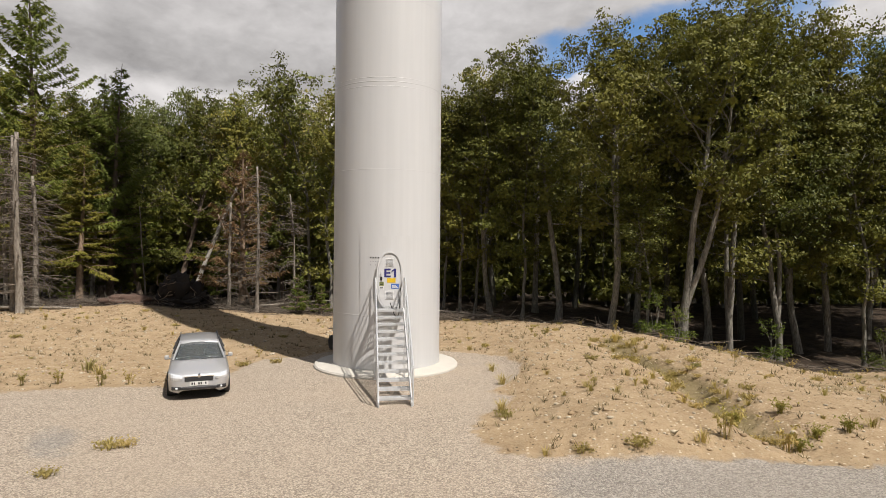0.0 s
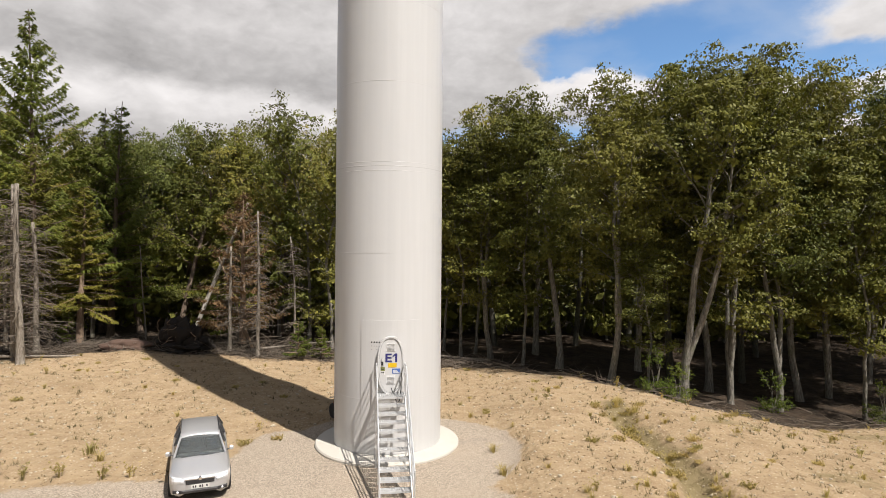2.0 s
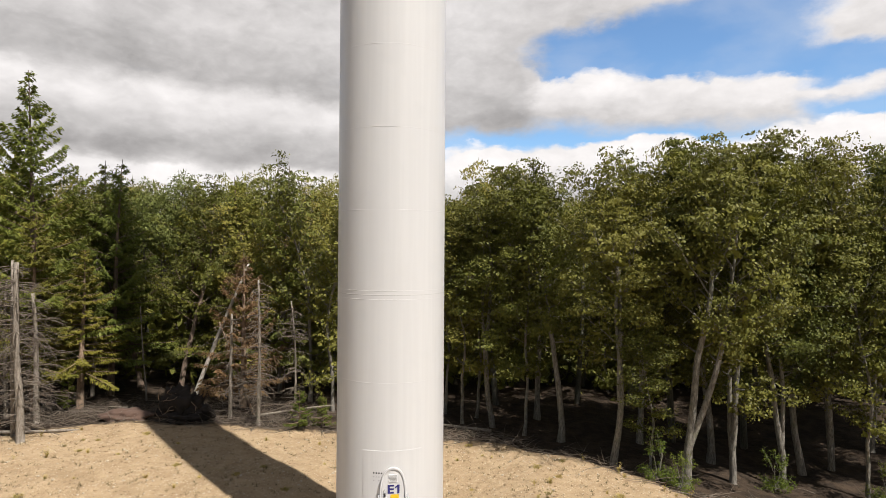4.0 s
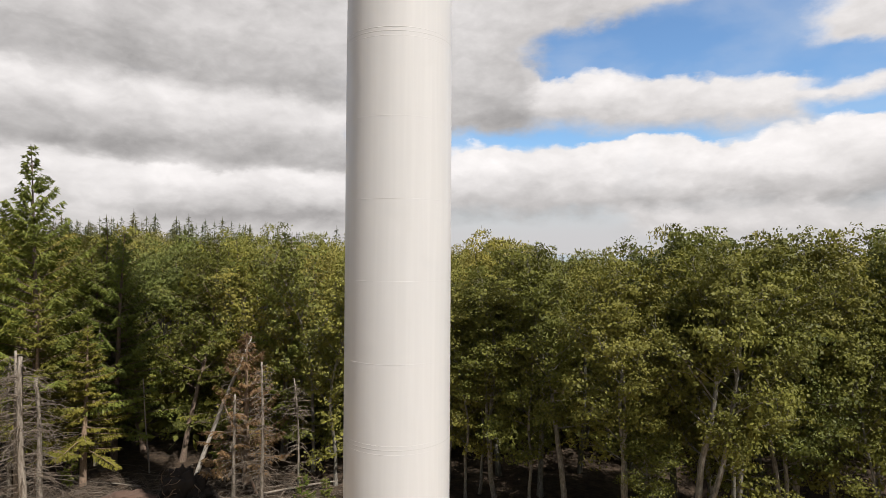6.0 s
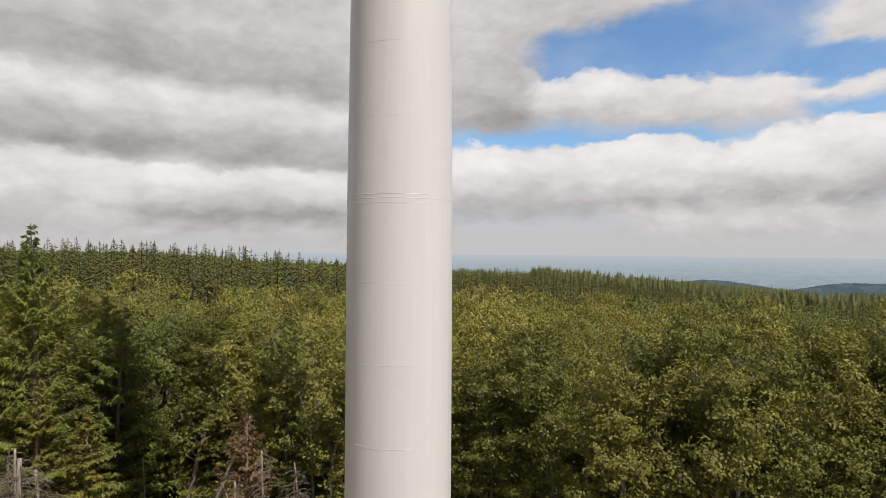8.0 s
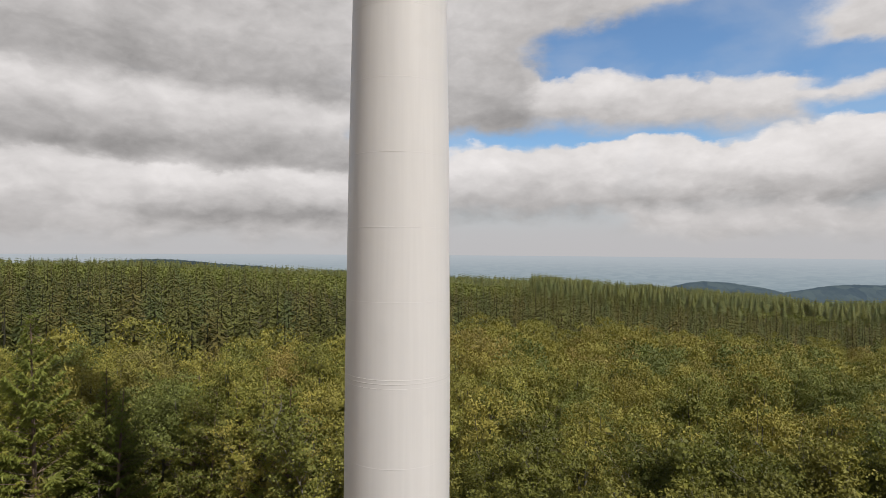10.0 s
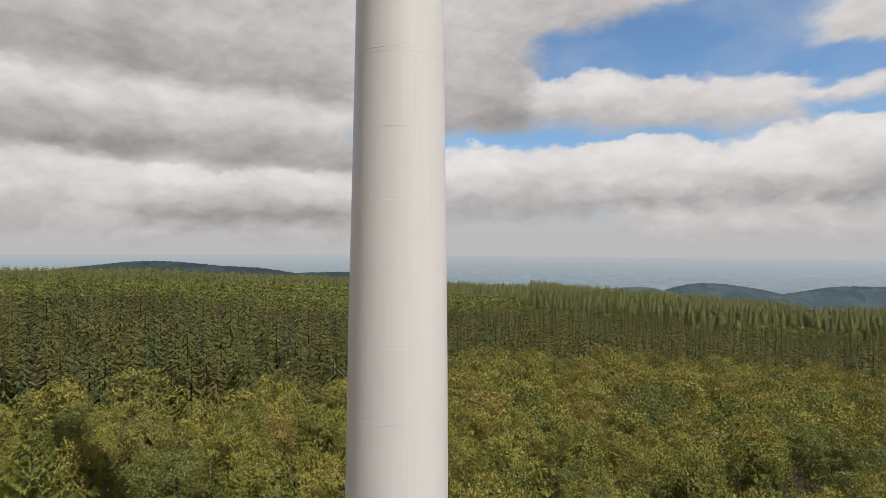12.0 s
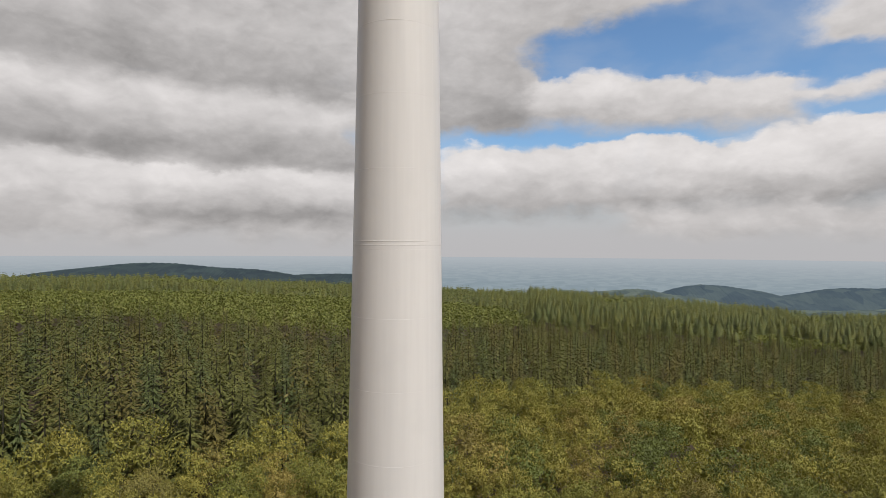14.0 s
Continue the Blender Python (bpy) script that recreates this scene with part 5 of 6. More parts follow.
def glass_material(name, tint, rough=0.03):
    m, k, b, pos = material(name)
    k.put(b["Base Color"], tint)
    k.put(b["Roughness"], rough)
    k.put(b["Transmission Weight"], 0.85)
    k.put(b["IOR"], 1.45)
    return m


GLASS = glass_material("tinted_glass", (0.32, 0.35, 0.35))
LENS = plain("lamp_lens", (0.72, 0.74, 0.77), 0.16, 0.35, vary=0.2, scale=18, bump=0, coat=1.0)


def loft(rows, close_ends=True):
    bm = bmesh.new()
    vs = [[bm.verts.new(p) for p in row] for row in rows]
    for a, b in zip(vs, vs[1:]):
        for i in range(len(a) - 1):
            bm.faces.new((a[i], a[i + 1], b[i + 1], b[i]))
    if close_ends:
        bm.faces.new(vs[0])
        bm.faces.new(vs[-1][::-1])
    bmesh.ops.recalc_face_normals(bm, faces=bm.faces[:])
    return bm


def full(half):
    """Mirrors a half section (x, y, z) that starts at the bottom edge and ends at the middle."""
    return [(-x, y, z) for x, y, z in half] + [(x, y, z) for x, y, z in half[::-1][1:]]


def build_car():
    c = new("estate_car")
    c.matrix_basis = pose(-6.92, 16.85, float(ground_z(-7.4, 18.0)) - 0.01, 0, 0, 22.5) @ Matrix.Diagonal((0.95, 0.96, 0.97, 1))
    tagged(c, "silver estate car with roof rails parked on the gravel", "car")
    # lower body: y, half width, sill, waist height, top edge width, top height, crown
    st = [(0.00, 0.55, 0.30, 0.50, 0.48, 0.66, 0.02), (0.06, 0.72, 0.22, 0.50, 0.66, 0.72, 0.03), (0.22, 0.83, 0.20, 0.52, 0.76, 0.78, 0.04), (0.50, 0.875, 0.20, 0.55, 0.79, 0.85, 0.05), (0.90, 0.885, 0.20, 0.57, 0.79, 0.92, 0.05),
          (1.20, 0.885, 0.20, 0.58, 0.78, 0.97, 0.03), (1.60, 0.885, 0.20, 0.58, 0.80, 0.97, 0.0), (3.2, 0.885, 0.20, 0.60, 0.81, 1.0, 0.0), (4.1, 0.875, 0.22, 0.60, 0.80, 1.02, 0.0), (4.42, 0.84, 0.26, 0.60, 0.76, 1.02, 0.0), (4.55, 0.72, 0.34, 0.58, 0.66, 0.95, 0.0)]
    rows = []
    for y, w, s, mz, tw, tz, cr in st:
        rows.append(full([(w * 0.80, y, s), (w * 0.97, y, s + 0.06), (w, y, mz), (w * 0.985, y, (mz + tz) / 2 + 0.05), (tw, y, tz), (tw * 0.55, y, tz + cr * 0.8), (0, y, tz + cr)]))
    part("body", loft(rows), PAINT, c, smooth=True)
    # roof and pillars
    rows = []
    for y, w, z, cr in ((1.93, 0.58, 1.40, 0.03), (2.25, 0.61, 1.435, 0.04), (3.0, 0.62, 1.45, 0.04), (3.9, 0.59, 1.43, 0.035), (4.12, 0.56, 1.395, 0.02)):
        rows.append(full([(w, y, z - 0.045), (w + 0.012, y, z - 0.02), (w - 0.03, y, z), (w * 0.5, y, z + cr * 0.8), (0, y, z + cr)]))
    part("roof", loft(rows), PAINT, c, smooth=True)
    for sx in (-1, 1):
        for a, b, r in (((0.765, 1.22, 0.98), (0.59, 1.97, 1.385), 0.035), ((0.79, 2.45, 0.98), (0.615, 2.5, 1.40), 0.04), ((0.80, 3.35, 1.0), (0.61, 3.4, 1.40), 0.05), ((0.76, 4.40, 1.02), (0.57, 4.08, 1.38), 0.06)):
            bm = bmesh.new()
            rod(bm, (sx * a[0], a[1], a[2]), (sx * b[0], b[1], b[2]), r, 6)
            part("pillar", bm, PAINT if r == 0.035 else TRIM, c)
        bm = bmesh.new()
        v = [bm.verts.new((sx * x, y, z)) for x, y, z in ((0.775, 1.30, 0.99), (0.80, 4.30, 1.02), (0.605, 4.02, 1.39), (0.605, 2.0, 1.39))]
        bm.faces.new(v)
        bmesh.ops.solidify(bm, geom=bm.faces[:], thickness=0.012)
        part("side_window", bm, GLASS, c)
        bm = bmesh.new()
        for a, b in (((0.60, 2.2, 1.45), (0.60, 2.2, 1.50)), ((0.60, 2.2, 1.50), (0.60, 3.95, 1.49)), ((0.60, 3.95, 1.49), (0.60, 3.95, 1.44))):
            rod(bm, (sx * a[0], a[1], a[2]), (sx * b[0], b[1], b[2]), 0.016, 6)
        part("roof_rail", bm, TRIM, c, "black roof rail")
        # mirror
        bm = bmesh.new()
        box(bm, 0.88, 1.02, 1.42, 1.52, 0.98, 1.11)
        for v in bm.verts:
            v.co.x *= sx
        bmesh.ops.recalc_face_normals(bm, faces=bm.faces[:])
        m = part("wing_mirror", bm, PAINT, c, bevel=0.03)
        bm = bmesh.new()
        rod(bm, (sx * 0.80, 1.48, 0.985), (sx * 0.93, 1.48, 1.02), 0.02, 6)
        part("mirror_arm", bm, TRIM, m)
        # headlight
        rows = []
        for t in np.linspace(0, 1, 7):
            x = 0.46 + 0.39 * t
            y = float(np.interp(x, [0, 0.5, 0.7, 0.82, 0.87], [0, 0, 0.06, 0.2, 0.48])) - 0.012
            rows.append([(sx * x, y - 0.012, 0.60 - 0.01 * t), (sx * x, y - 0.03 + 0.0 * t, 0.66 + 0.02 * t), (sx * x, y + 0.02, 0.71 + 0.05 * t), (sx * x, y + 0.09, 0.73 + 0.06 * t)])
        part("headlight", loft(rows, False), LENS, c, "clear headlight")
        bm = bmesh.new()
        bmesh.ops.create_uvsphere(bm, u_segments=12, v_segments=8, radius=0.06, matrix=Matrix.Translation((sx * 0.64, 0.10, 0.68)))
        part("lamp_reflector", bm, CHROME, c, smooth=True)
        bm = bmesh.new()
        box(bm, 0.50, 0.76, -0.03, 0.06, 0.31, 0.41)
        for v in bm.verts:
            v.co.x *= sx
            v.co.y += max(0, abs(v.co.x) - 0.5) * 0.35
        bmesh.ops.recalc_face_normals(bm, faces=bm.faces[:])
        f = part("fog_lamp", bm, TRIM, c, bevel=0.015)
        bm = bmesh.new()
        bmesh.ops.create_uvsphere(bm, u_segments=10, v_segments=6, radius=0.04, matrix=Matrix.Translation((sx * 0.62, 0.0, 0.36)))
        part("bulb_glass", bm, LENS, f, smooth=True)
        # seats
        bm = bmesh.new()
        box(bm, sx * 0.36 - 0.24, sx * 0.36 + 0.24, 2.25, 2.40, 0.65, 1.12)
        box(bm, sx * 0.36 - 0.13, sx * 0.36 + 0.13, 2.30, 2.40, 1.14, 1.30)
        part("seat", bm, SEAT, c, bevel=0.03)
        for y in (0.90, 3.50):
            w = part("wheel", lathe_x(sx * 0.80, y, 0.315, [(0.19, -0.09), (0.29, -0.105), (0.315, -0.07), (0.315, 0.07), (0.29, 0.105), (0.19, 0.09)]), RUBBER, c, "black tyre", smooth=True)
            part("rim", lathe_x(sx * 0.80, y, 0.315, [(0.02, sx * 0.07), (0.08, sx * 0.085), (0.17, sx * 0.075), (0.20, sx * 0.09)]), CHROME, w, "alloy rim", smooth=True)
            bm = bmesh.new()
            rod(bm, (sx * 0.60, y, 0.34), (sx * 0.893, y, 0.34), 0.355, 20)
            part("wheel_arch", bm, TRIM, c)
    # windscreen
    rows = []
    for t in np.linspace(0, 1, 5):
        row = []
        for u in np.linspace(-1, 1, 9):
            x = u * (0.74 - 0.16 * t)
            row.append((x, 1.17 + 0.76 * t + 0.10 * u * u, 0.985 + 0.425 * t + 0.015 * (1 - u * u)))
        rows.append(row)
    bm = loft(rows, False)
    bmesh.ops.solidify(bm, geom=bm.faces[:], thickness=0.008)
    part("windscreen", bm, GLASS, c, "tinted windscreen", smooth=True)
    bm = bmesh.new()
    box(bm, -0.70, 0.70, 1.35, 1.75, 0.90, 0.99)
    part("dashboard", bm, TRIM, c, bevel=0.03)
    bm = bmesh.new()
    ring = 16
    for i in range(ring):
        a, b = i * 2 * math.pi / ring, (i + 1) * 2 * math.pi / ring
        rod(bm, (0.36 + 0.18 * math.cos(a), 1.88 + 0.05 * math.sin(a), 1.0 + 0.16 * math.sin(a)), (0.36 + 0.18 * math.cos(b), 1.88 + 0.05 * math.sin(b), 1.0 + 0.16 * math.sin(b)), 0.014, 5)
    part("steering_wheel", bm, TRIM, c)
    for x0, x1 in ((-0.62, 0.0), (0.0, 0.6)):
        bm = bmesh.new()
        rod(bm, (x0 + 0.05, 1.14, 0.995), (x1, 1.20, 1.012), 0.009, 5)
        part("wiper", bm, TRIM, c)
    # grille with slats, badge, lower intake, plate
    bm = bmesh.new()
    box(bm, -0.40, 0.40, -0.03, 0.06, 0.555, 0.685)
    for v in bm.verts:
        v.co.y += 0.02 * v.co.x ** 2
    g = part("grille", bm, TRIM, c, bevel=0.015)
    for i in range(13):
        x = -0.36 + i * 0.06
        bm = bmesh.new()
        box(bm, x - 0.0035, x + 0.0035, -0.034, -0.02, 0.57, 0.675)
        part("slat", bm, TRIM, g)
    bm = bmesh.new()
    box(bm, -0.42, 0.42, -0.035, 0.03, 0.685, 0.705)
    part("grille_bar", bm, CHROME, c, "chrome grille bar")
    bm = bmesh.new()
    rod(bm, (0, -0.045, 0.70), (0, 0.02, 0.72), 0.05, 14)
    part("badge", bm, CHROME, c, "round chrome badge")
    bm = bmesh.new()
    box(bm, -0.50, 0.50, -0.055, 0.08, 0.25, 0.40)
    for v in bm.verts:
        v.co.y += 0.06 * v.co.x ** 2
        v.co.z += 0.25 * v.co.x ** 2 * (v.co.z < 0.3)
    part("air_intake", bm, TRIM, c, bevel=0.02)
    bm = bmesh.new()
    box(bm, -0.26, 0.26, -0.03, 0.0, 0.43, 0.54)
    p = part("number_plate", bm, PLATE_WHITE, c, "white number plate with dark bars")
    for i in range(7):
        if i in (2, 5):
            continue
        bm = bmesh.new()
        x = -0.19 + i * 0.063
        box(bm, x - 0.02, x + 0.02, -0.035, -0.028, 0.455, 0.52)
        part("plate_bar", bm, BLACK, p)


def lathe_x(x, y, z, prof, sides=24):
    """A turned shape about a line along x: (radius, offset) pairs."""
    bm = bmesh.new()
    rings = [[bm.verts.new((x + o, y + r * math.cos(i * 2 * math.pi / sides), z + r * math.sin(i * 2 * math.pi / sides))) for i in range(sides)] for r, o in prof]
    for a, b in zip(rings, rings[1:]):
        for i in range(sides):
            j = (i + 1) % sides
            bm.faces.new((a[i], a[j], b[j], b[i]))
    bm.faces.new(rings[0])
    bm.faces.new(rings[-1][::-1])
    bmesh.ops.recalc_face_normals(bm, faces=bm.faces[:])
    return bm


build_car()


def build_motorbike():
    """Parked in the tower's shade, mostly hidden by it."""
    m = new("motorbike")
    m.matrix_basis = pose(-3.95, 24.25, float(ground_z(-4.4, 24.5)) - 0.01, 0, 0, 35)
    tagged(m, "dark motorbike with reddish tail parked behind the tower", "motorbike")
    for y in (0.0, 1.3):
        w = part("wheel", lathe_x(0, y, 0.32, [(0.22, -0.06), (0.30, -0.07), (0.32, 0.0), (0.30, 0.07), (0.22, 0.06)]), RUBBER, m, "black tyre", smooth=True)
        part("rim", lathe_x(0, y, 0.32, [(0.03, -0.05), (0.22, -0.03), (0.22, 0.03), (0.03, 0.05)], 16), GRATING, w)
    red = plain("dark_red_plastic", (0.22, 0.03, 0.02), 0.4)
    for name, x, y0, y1, z0, z1, mat in (("engine", 0.13, 0.42, 0.85, 0.28, 0.55, GRATING), ("fuel_tank", 0.14, 0.65, 1.02, 0.62, 0.82, red), ("seat", 0.12, 0.08, 0.66, 0.66, 0.74, TRIM), ("tail", 0.10, -0.22, 0.12, 0.62, 0.78, red)):
        bm = bmesh.new()
        box(bm, -x, x, y0, y1, z0, z1)
        part(name, bm, mat, m, bevel=0.04)
    for a, b, name in (((0, 1.3, 0.32), (0, 1.05, 0.92), "fork"), ((-0.32, 1.0, 0.98), (0.32, 1.0, 0.98), "handlebar"), ((0, 0, 0.32), (0, 0.5, 0.45), "swing_arm")):
        bm = bmesh.new()
        rod(bm, a, b, 0.022)
        part(name, bm, GRATING, m)


build_motorbike()

# ---- root plate, brush and stones ----
# Root earth taken down to near black, with its shade in the colour.
EARTH = plain("shaded_root_earth", (0.016, 0.012, 0.009), 0.95, vary=0.4, scale=3, bump=0.8)
RED_EARTH = plain("reddish_debris", (0.085, 0.052, 0.038), 0.95, vary=0.35, scale=4, bump=0.8)
CLOD = plain("sandy_clod", (0.27, 0.19, 0.11), 0.95, vary=0.4, scale=0.7, bump=0.4)
STONE = plain("pale_stone", (0.42, 0.36, 0.27), 0.85, vary=0.3, scale=3, bump=0.5)


@functools.lru_cache(None)
def ball(sub):
    bm = bmesh.new()
    bmesh.ops.create_icosphere(bm, subdivisions=sub, radius=1.0)
    v = np.array([x.co[:] for x in bm.verts])
    f = np.array([[x.index for x in q.verts] for q in bm.faces])
    bm.free()
    return v, f


def lump(rng, c, size, mat_mesh, sub=2, rough=0.22):
    """An uneven lump of earth or stone."""
    v, f = ball(sub)
    off = rng.uniform(-50, 50, 3)
    k = 1 + rough * np.array([noise.fractal(Vector(p * 1.6 + off), 1.0, 2.0, 3) for p in v])
    mat_mesh.add(np.asarray(c) + v * k[:, None] * np.asarray(size), None, f)


def build_root_plate():
    rng = np.random.default_rng(5)
    o = new("root_plate")
    g = float(ground_z(-17.5, 38.4))
    o.location = (-17.2, 38.6, g)
    tagged(o, "upturned root plate, its earth darkened for the tower's shade", "root plate")
    for c, s in (((-0.1, 0, 0.9), (1.0, 0.5, 1.15)), ((0.7, 0.1, 0.7), (0.8, 0.5, 0.85)), ((-0.7, 0.1, 0.5), (0.6, 0.5, 0.7)), ((1.3, 0.1, 0.3), (0.7, 0.5, 0.5)), ((0.3, -0.4, 0.12), (1.3, 0.6, 0.35))):
        m = Mesh()
        lump(rng, c, s, m, 4, 0.8)
        m.ob("earth_clump", EARTH, o)
    m = Mesh()
    for i in range(22):
        a = rng.uniform(0, 6.28)
        p = (rng.uniform(-1.4, 1.4), rng.uniform(-0.6, 0.2), rng.uniform(0.5, 1.9))
        m.tube(wander(rng, p, (math.cos(a), -0.6, math.sin(a)), rng.uniform(0.4, 1.3), 4, 0.3), np.linspace(0.03, 0.006, 5), 4)
    tagged(m.ob("root_fibre", BARK_BROWN, o), kind="stuff")
    d = new("debris_heap")
    d.location = (-20.3, 38.2, float(ground_z(-20.3, 38.2)))
    tagged(d, "low heap of reddish earth and litter beside the root plate", "debris")
    m = Mesh()
    for c, s in (((0, 0, 0.0), (1.6, 0.8, 0.5)),):
        lump(rng, c, s, m, 4, 0.4)
    m.ob("earth_mound", RED_EARTH, d)


build_root_plate()


def build_litter():
    rng = np.random.default_rng(8)
    st = Mesh()
    n = 0
    while n < 3800:
        x, y = rng.uniform(-34, 27), 11.5 + 25 * rng.uniform() ** 1.3
        if gravel_mask(x, y) > 0.35 or wood_mask(x, y) > 0.6:
            continue
        s = 0.016 + 0.058 * rng.uniform() ** 4
        lump(rng, (x, y, float(ground_z(x, y)) + s * 0.2), (s * rng.uniform(0.8, 1.5), s * rng.uniform(0.8, 1.3), s * rng.uniform(0.5, 0.9)), st, 1, 0.3)
        n += 1
    cl = Mesh()
    for i in range(4200):
        x, y = rng.uniform(-32, 26), 11.5 + 26 * rng.uniform() ** 1.2
        if gravel_mask(x, y) > 0.4 or wood_mask(x, y) > 0.6:
            continue
        s = 0.02 + 0.06 * rng.uniform() ** 3
        lump(rng, (x, y, float(ground_z(x, y)) + s * 0.1), (s * rng.uniform(0.9, 1.8), s * rng.uniform(0.9, 1.5), s * rng.uniform(0.4, 0.8)), cl, 1, 0.4)
    tagged(cl.ob("soil_clods", CLOD), "clods of dry sandy soil", "soil", kind="stuff")
    tagged(st.ob("stones", STONE), "pale stones scattered over the sandy soil", "stones", kind="stuff")
    br = Mesh()
    for i in range(1300):
        x = rng.uniform(-34, 4) if i % 5 else rng.uniform(4, 30)
        e = float(np.interp(x, [-60, -30, -22, -14, -5, 3, 8, 12, 16, 22, 30, 60], [33, 34, 37, 38, 37.5, 35.5, 32, 28.6, 29.3, 30.5, 30, 26]))
        y = e + abs(rng.normal()) * (3.2 if x < -5 else 1.0) - 0.4
        a = rng.uniform(0, 6.28)
        z = float(ground_z(x, y))
        L = rng.uniform(0.4, 2.2)
        pts = wander(rng, (x, y, z + rng.uniform(0.0, 0.25)), (math.cos(a), math.sin(a) * 0.6, rng.uniform(-0.05, 0.3)), L, 4, 0.14, -0.04)
        pts[:, 2] = np.maximum(pts[:, 2], ground_z(pts[:, 0], pts[:, 1]) + 0.01)
        br.tube(pts, np.linspace(rng.uniform(0.008, 0.03), 0.005, 5), 4)
    for i in range(900):
        x, y = rng.uniform(-31, -9), rng.uniform(37.2, 42)
        a, L = rng.uniform(0, 6.28), rng.uniform(0.5, 1.8)
        z = float(ground_z(x, y))
        pts = wander(rng, (x, y, z + 0.02), (math.cos(a), math.sin(a), rng.uniform(0.1, 0.9)), L, 4, 0.25, -0.12)
        pts[:, 2] = np.maximum(pts[:, 2], ground_z(pts[:, 0], pts[:, 1]) + 0.01)
        br.tube(pts, np.linspace(rng.uniform(0.006, 0.018), 0.004, 5), 3)
    tagged(br.ob("brushwood", BARK_TWIG), "dry brown brushwood lying along the wood's edge", "brushwood", kind="stuff")
    # fallen stems
    for x, y, a, L, r in ((-29.0, 34.8, 10, 7.0, 0.13), (-21.0, 40.5, 160, 5.0, 0.10), (-13.0, 40.0, 20, 5.5, 0.09), (3.0, 38.0, 170, 5.0, 0.10)):
        g = float(ground_z(x, y))
        m = Mesh()
        p = wander(rng, (0, 0, r * 0.8), (math.cos(radians(a)), math.sin(radians(a)), 0.01), L, 6, 0.03)
        m.tube(p, np.linspace(r, r * 0.5, 7), 8, cap=True)
        o = m.ob("fallen_stem", BARK_DEAD, smooth=True)
        o.location = (x, y, g)
        tagged(o, "dry fallen stem lying at the wood's edge", "log", "fallen stems")


build_litter()


# ---- weeds ----
LEAF_SPRIG = leaf_material("dry_sprig", (0.05, 0.038, 0.018), (0.15, 0.12, 0.05), (0.13, 0.09, 0.04), 0.1)


def weed_mesh(seed, h, r, blades, leafy):
    """A tuft grown from one root: bent blades, with small leaves at their bends and tips."""
    rng = np.random.default_rng(seed)
    v, quads, tris = [np.array([0, 0, -0.03])], [], []
    for i in range(blades):
        a, d = rng.uniform(0, 6.28), rng.uniform(0, r) * 0.5
        p = np.array([d * math.cos(a), d * math.sin(a), 0.0])
        L = h * rng.uniform(0.5, 1.1)
        out = np.array([math.cos(a), math.sin(a), 0]) * rng.uniform(0.1, 0.8)
        side = np.array([-math.sin(a), math.cos(a), 0]) * rng.uniform(0.005, 0.011)
        q1 = p + (out * 0.35 + np.array([0, 0, 0.75])) * L * 0.6
        q2 = p + (out + np.array([0, 0, 0.75])) * L
        n = len(v)
        v += [p - side, p + side, q1 + side, q1 - side, q2]
        tris += [[0, n + 1, n], [n + 3, n + 2, n + 4]]
        quads.append([n, n + 1, n + 2, n + 3])
        for k in range(leafy):
            foot = n + (2, 3, 4)[k % 3]
            t = unit(rng.normal(size=3) + np.array([0, 0, 0.4])) * rng.uniform(0.04, 0.10)
            w = unit(np.cross(t, rng.normal(size=3))) * 0.018
            m = len(v)
            v += [v[foot] + t * 0.5 + w, v[foot] + t, v[foot] + t * 0.5 - w]
            quads.append([foot, m, m + 1, m + 2])
    m = Mesh()
    m.add(np.array(v), quads, tris)
    return m


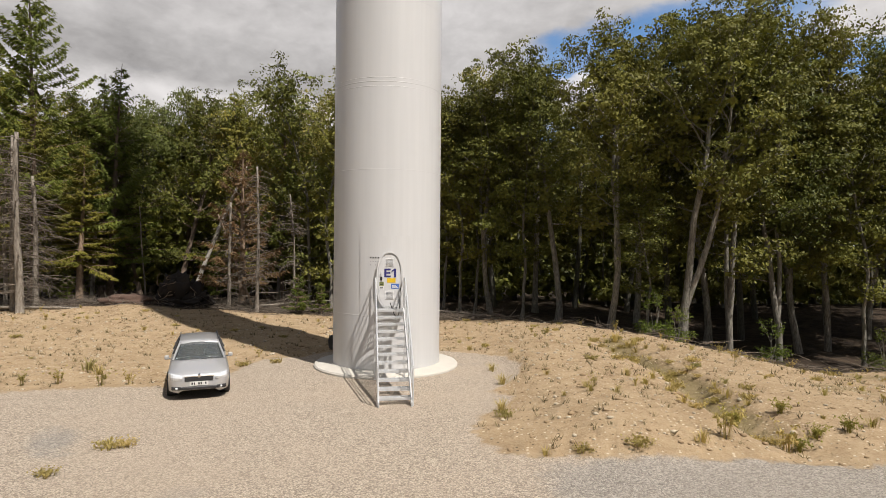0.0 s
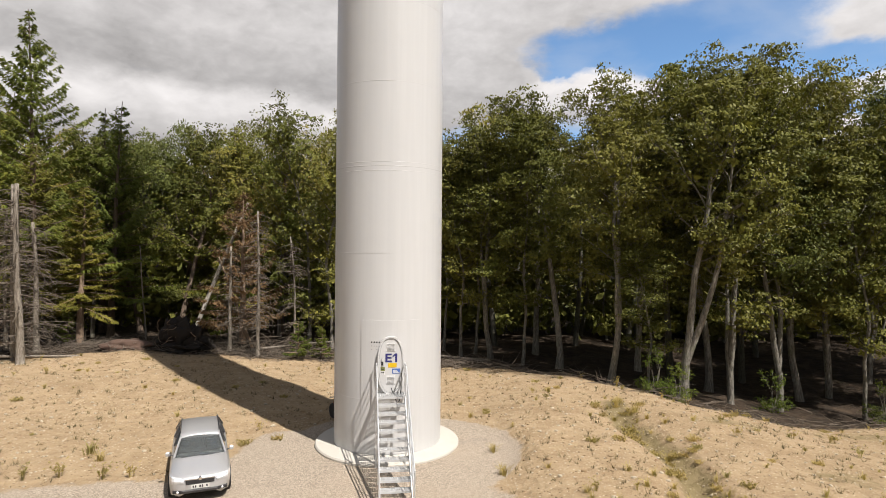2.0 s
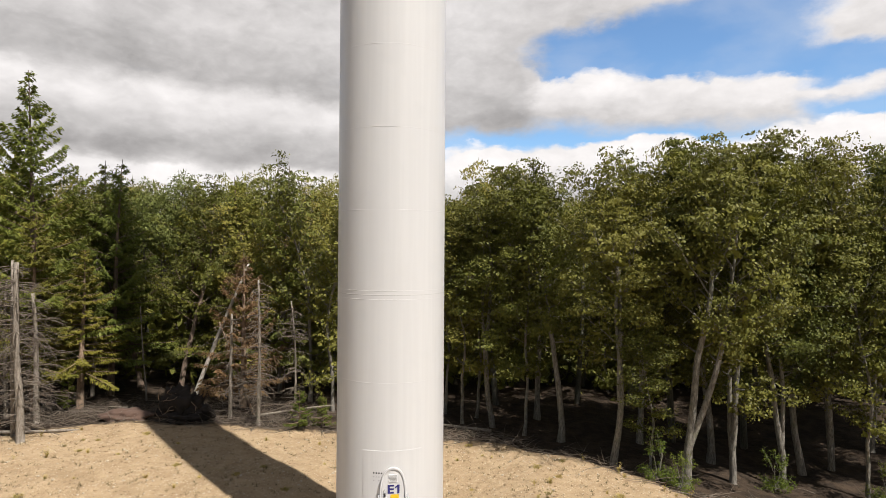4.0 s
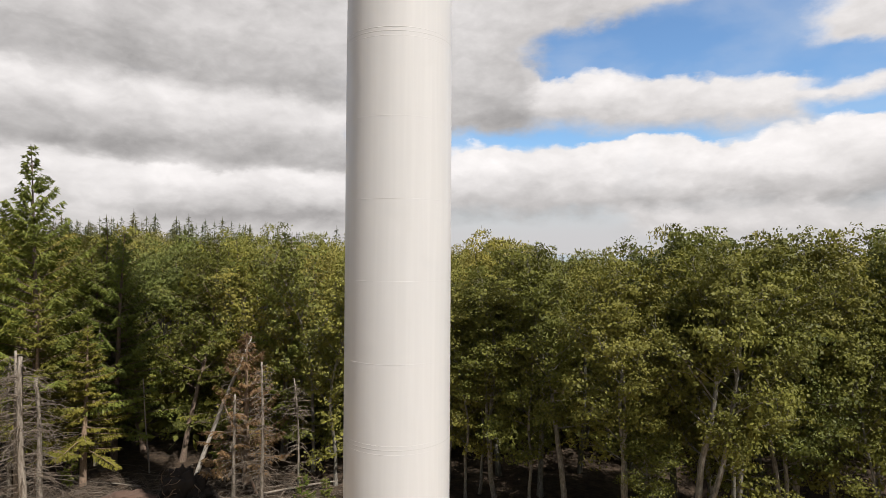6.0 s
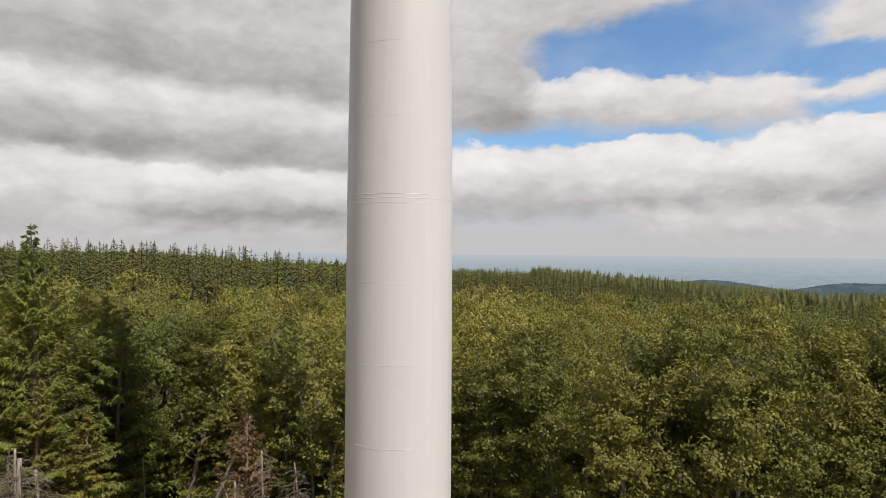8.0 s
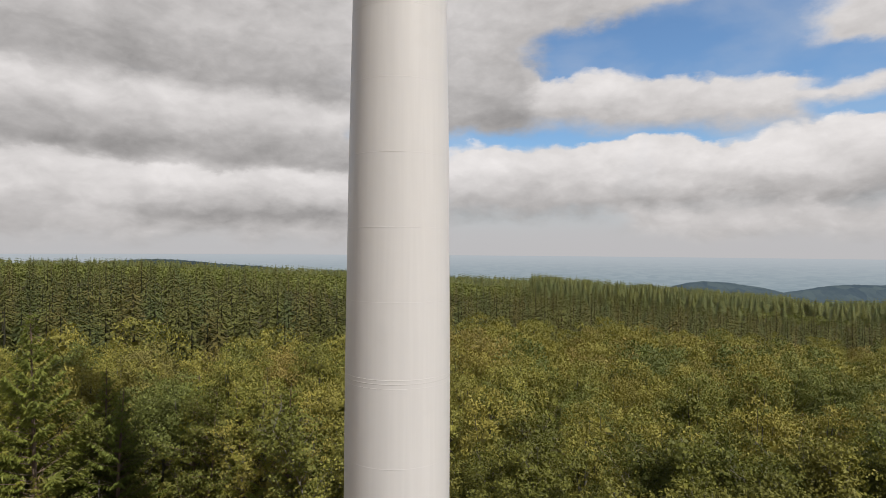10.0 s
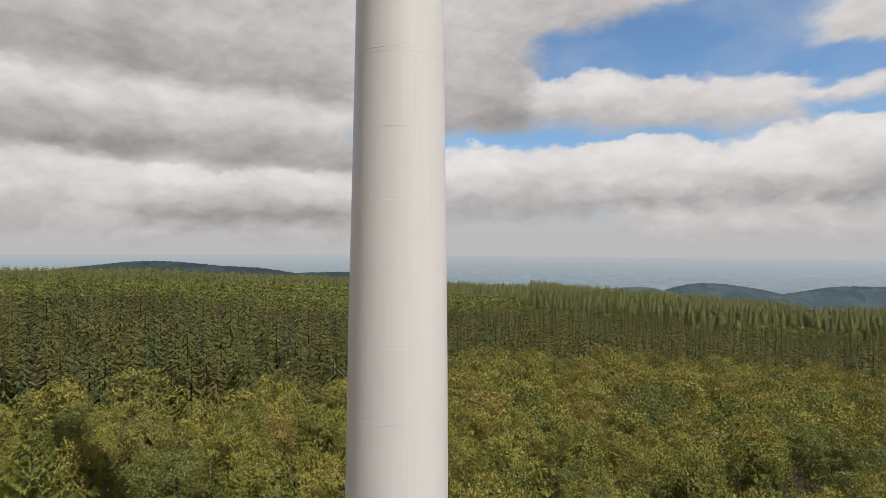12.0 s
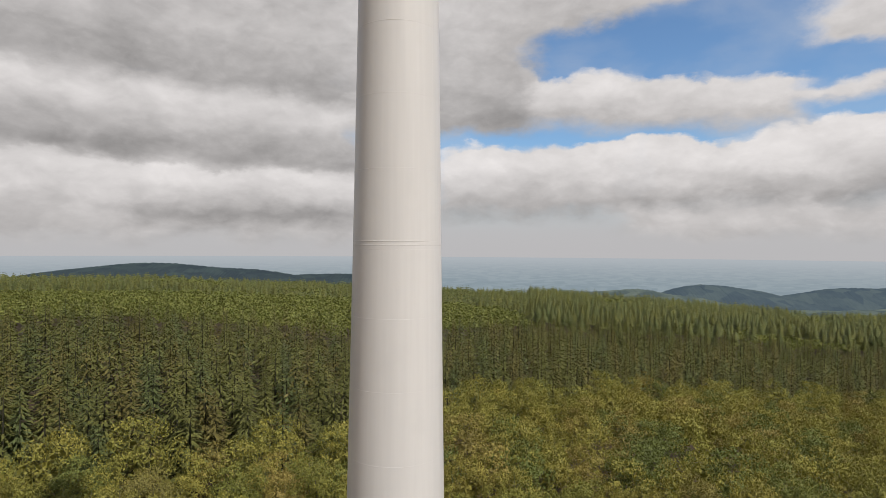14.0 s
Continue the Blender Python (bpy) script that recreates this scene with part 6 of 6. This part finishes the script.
def build_weeds():
    rng = np.random.default_rng(15)
    kinds = [weed_mesh(1, 0.42, 0.35, 46, 0), weed_mesh(2, 0.5, 0.4, 26, 12), weed_mesh(3, 0.24, 0.6, 60, 4), weed_mesh(4, 0.75, 0.22, 12, 14)]
    labels = ["tuft of dry yellow-green grass on the sandy soil", "leafy green weed growing in the sandy soil", "low spreading weed on the sandy soil", "tall thin dry weed stalks at the gravel's edge"]
    data = [k.data("weed", LEAF_WEED if i != 1 else LEAF_GREENWEED) for i, k in enumerate(kinds)]
    # spots seen well: x, y, kind, size
    spots = [(1.95, 19.0, 0, 1.2), (1.6, 15.6, 0, 1.1), (1.8, 21.2, 0, 1.0), (1.6, 14.9, 2, 0.8), (8.0, 13.2, 1, 0.95), (8.5, 13.4, 1, 0.75), (7.6, 13.0, 3, 1.2), (6.2, 12.9, 3, 1.3), (5.6, 12.7, 0, 0.9), (9.4, 13.6, 1, 0.9), (4.2, 12.5, 2, 0.9), (3.0, 12.5, 2, 0.7), (2.2, 12.4, 0, 0.6),
             (-12.3, 20.6, 0, 1.4), (-11.6, 20.0, 0, 1.1), (-15.2, 19.6, 0, 1.2), (-12.0, 18.5, 3, 0.9), (-10.6, 18.4, 3, 0.9), (-9.8, 18.6, 3, 0.8), (-13.0, 18.3, 3, 0.8), (-14.0, 18.4, 3, 0.8), (-7.2, 12.8, 2, 0.9), (-7.5, 11.2, 2, 0.7), (-6.9, 12.9, 2, 0.8), (-7.35, 21.9, 2, 0.9), (-6.3, 22.4, 2, 0.8),
             (8.6, 15.0, 1, 0.9), (10.2, 14.0, 0, 0.9), (11.5, 14.6, 1, 0.8), (7.6, 24.0, 2, 1.3), (8.3, 25.5, 0, 1.3), (7.8, 26.5, 0, 1.5), (7.2, 22.5, 2, 1.2), (8.0, 21.0, 0, 1.0), (7.5, 19.0, 2, 1.0), (8.2, 17.0, 0, 0.9), (7.7, 15.5, 1, 1.0)]
    for i in range(46):
        yy = rng.uniform(13.5, 27.5)
        spots.append((7.8 + 0.25 * math.sin(yy * 0.7) + rng.normal() * 0.6, yy, int(rng.choice([0, 2, 2, 0])), rng.uniform(0.5, 0.9)))
    while len(spots) < 270:
        x, y = rng.uniform(-30, 25), rng.uniform(14, 36)
        if gravel_mask(x, y) > 0.3 or wood_mask(x, y) > 0.5 or math.hypot(x - TX, y - TY) < 3.0 or (-9.8 < x < -6.2 and 17 < y < 22.5):
            continue
        dens = 0.3 + 0.25 * (x > 9) + 0.3 * float(wave(x, y, 6, 22))
        if rng.uniform() < dens:
            spots.append((x, y, int(rng.choice([0, 0, 2, 3])), rng.uniform(0.35, 0.85)))
    sprigs = Mesh()
    count = 0
    while count < 2300:
        x, y = rng.uniform(-31, 26), rng.uniform(12.5, 37)
        if gravel_mask(x, y) > 0.45 or wood_mask(x, y) > 0.55 or math.hypot(x - TX, y - TY) < 3.0:
            continue
        count += 1
        z, n = float(ground_z(x, y)), int(rng.integers(4, 9))
        a = rng.uniform(0, 6.28, n)
        h = rng.uniform(0.06, 0.24)
        foot = np.stack([x + rng.normal(size=n) * 0.04, y + rng.normal(size=n) * 0.04, np.full(n, z - 0.01)], -1)
        side = np.stack([-np.sin(a), np.cos(a), np.zeros(n)], -1) * 0.012
        tip = foot + np.stack([np.cos(a) * h * 0.8, np.sin(a) * h * 0.8, h * rng.uniform(0.5, 1.1, n)], -1)
        sprigs.add(np.stack([foot - side, foot + side, tip], 1), None, np.arange(3 * n).reshape(n, 3))
    tagged(sprigs.ob("dry_sprigs", LEAF_SPRIG), "small dry brown sprigs sprouting over the sandy soil", "weeds", kind="stuff")
    for x, y, k, s in spots:
        o = new("weed", data[k])
        o.matrix_basis = pose(x, y, float(ground_z(x, y)), 0, 0, rng.uniform(0, 360)) @ Matrix.Diagonal((s, s, s, 1))
        tagged(o, labels[k], "weed", "weeds on the clearing", "stuff" if s < 0.5 else "")


build_weeds()
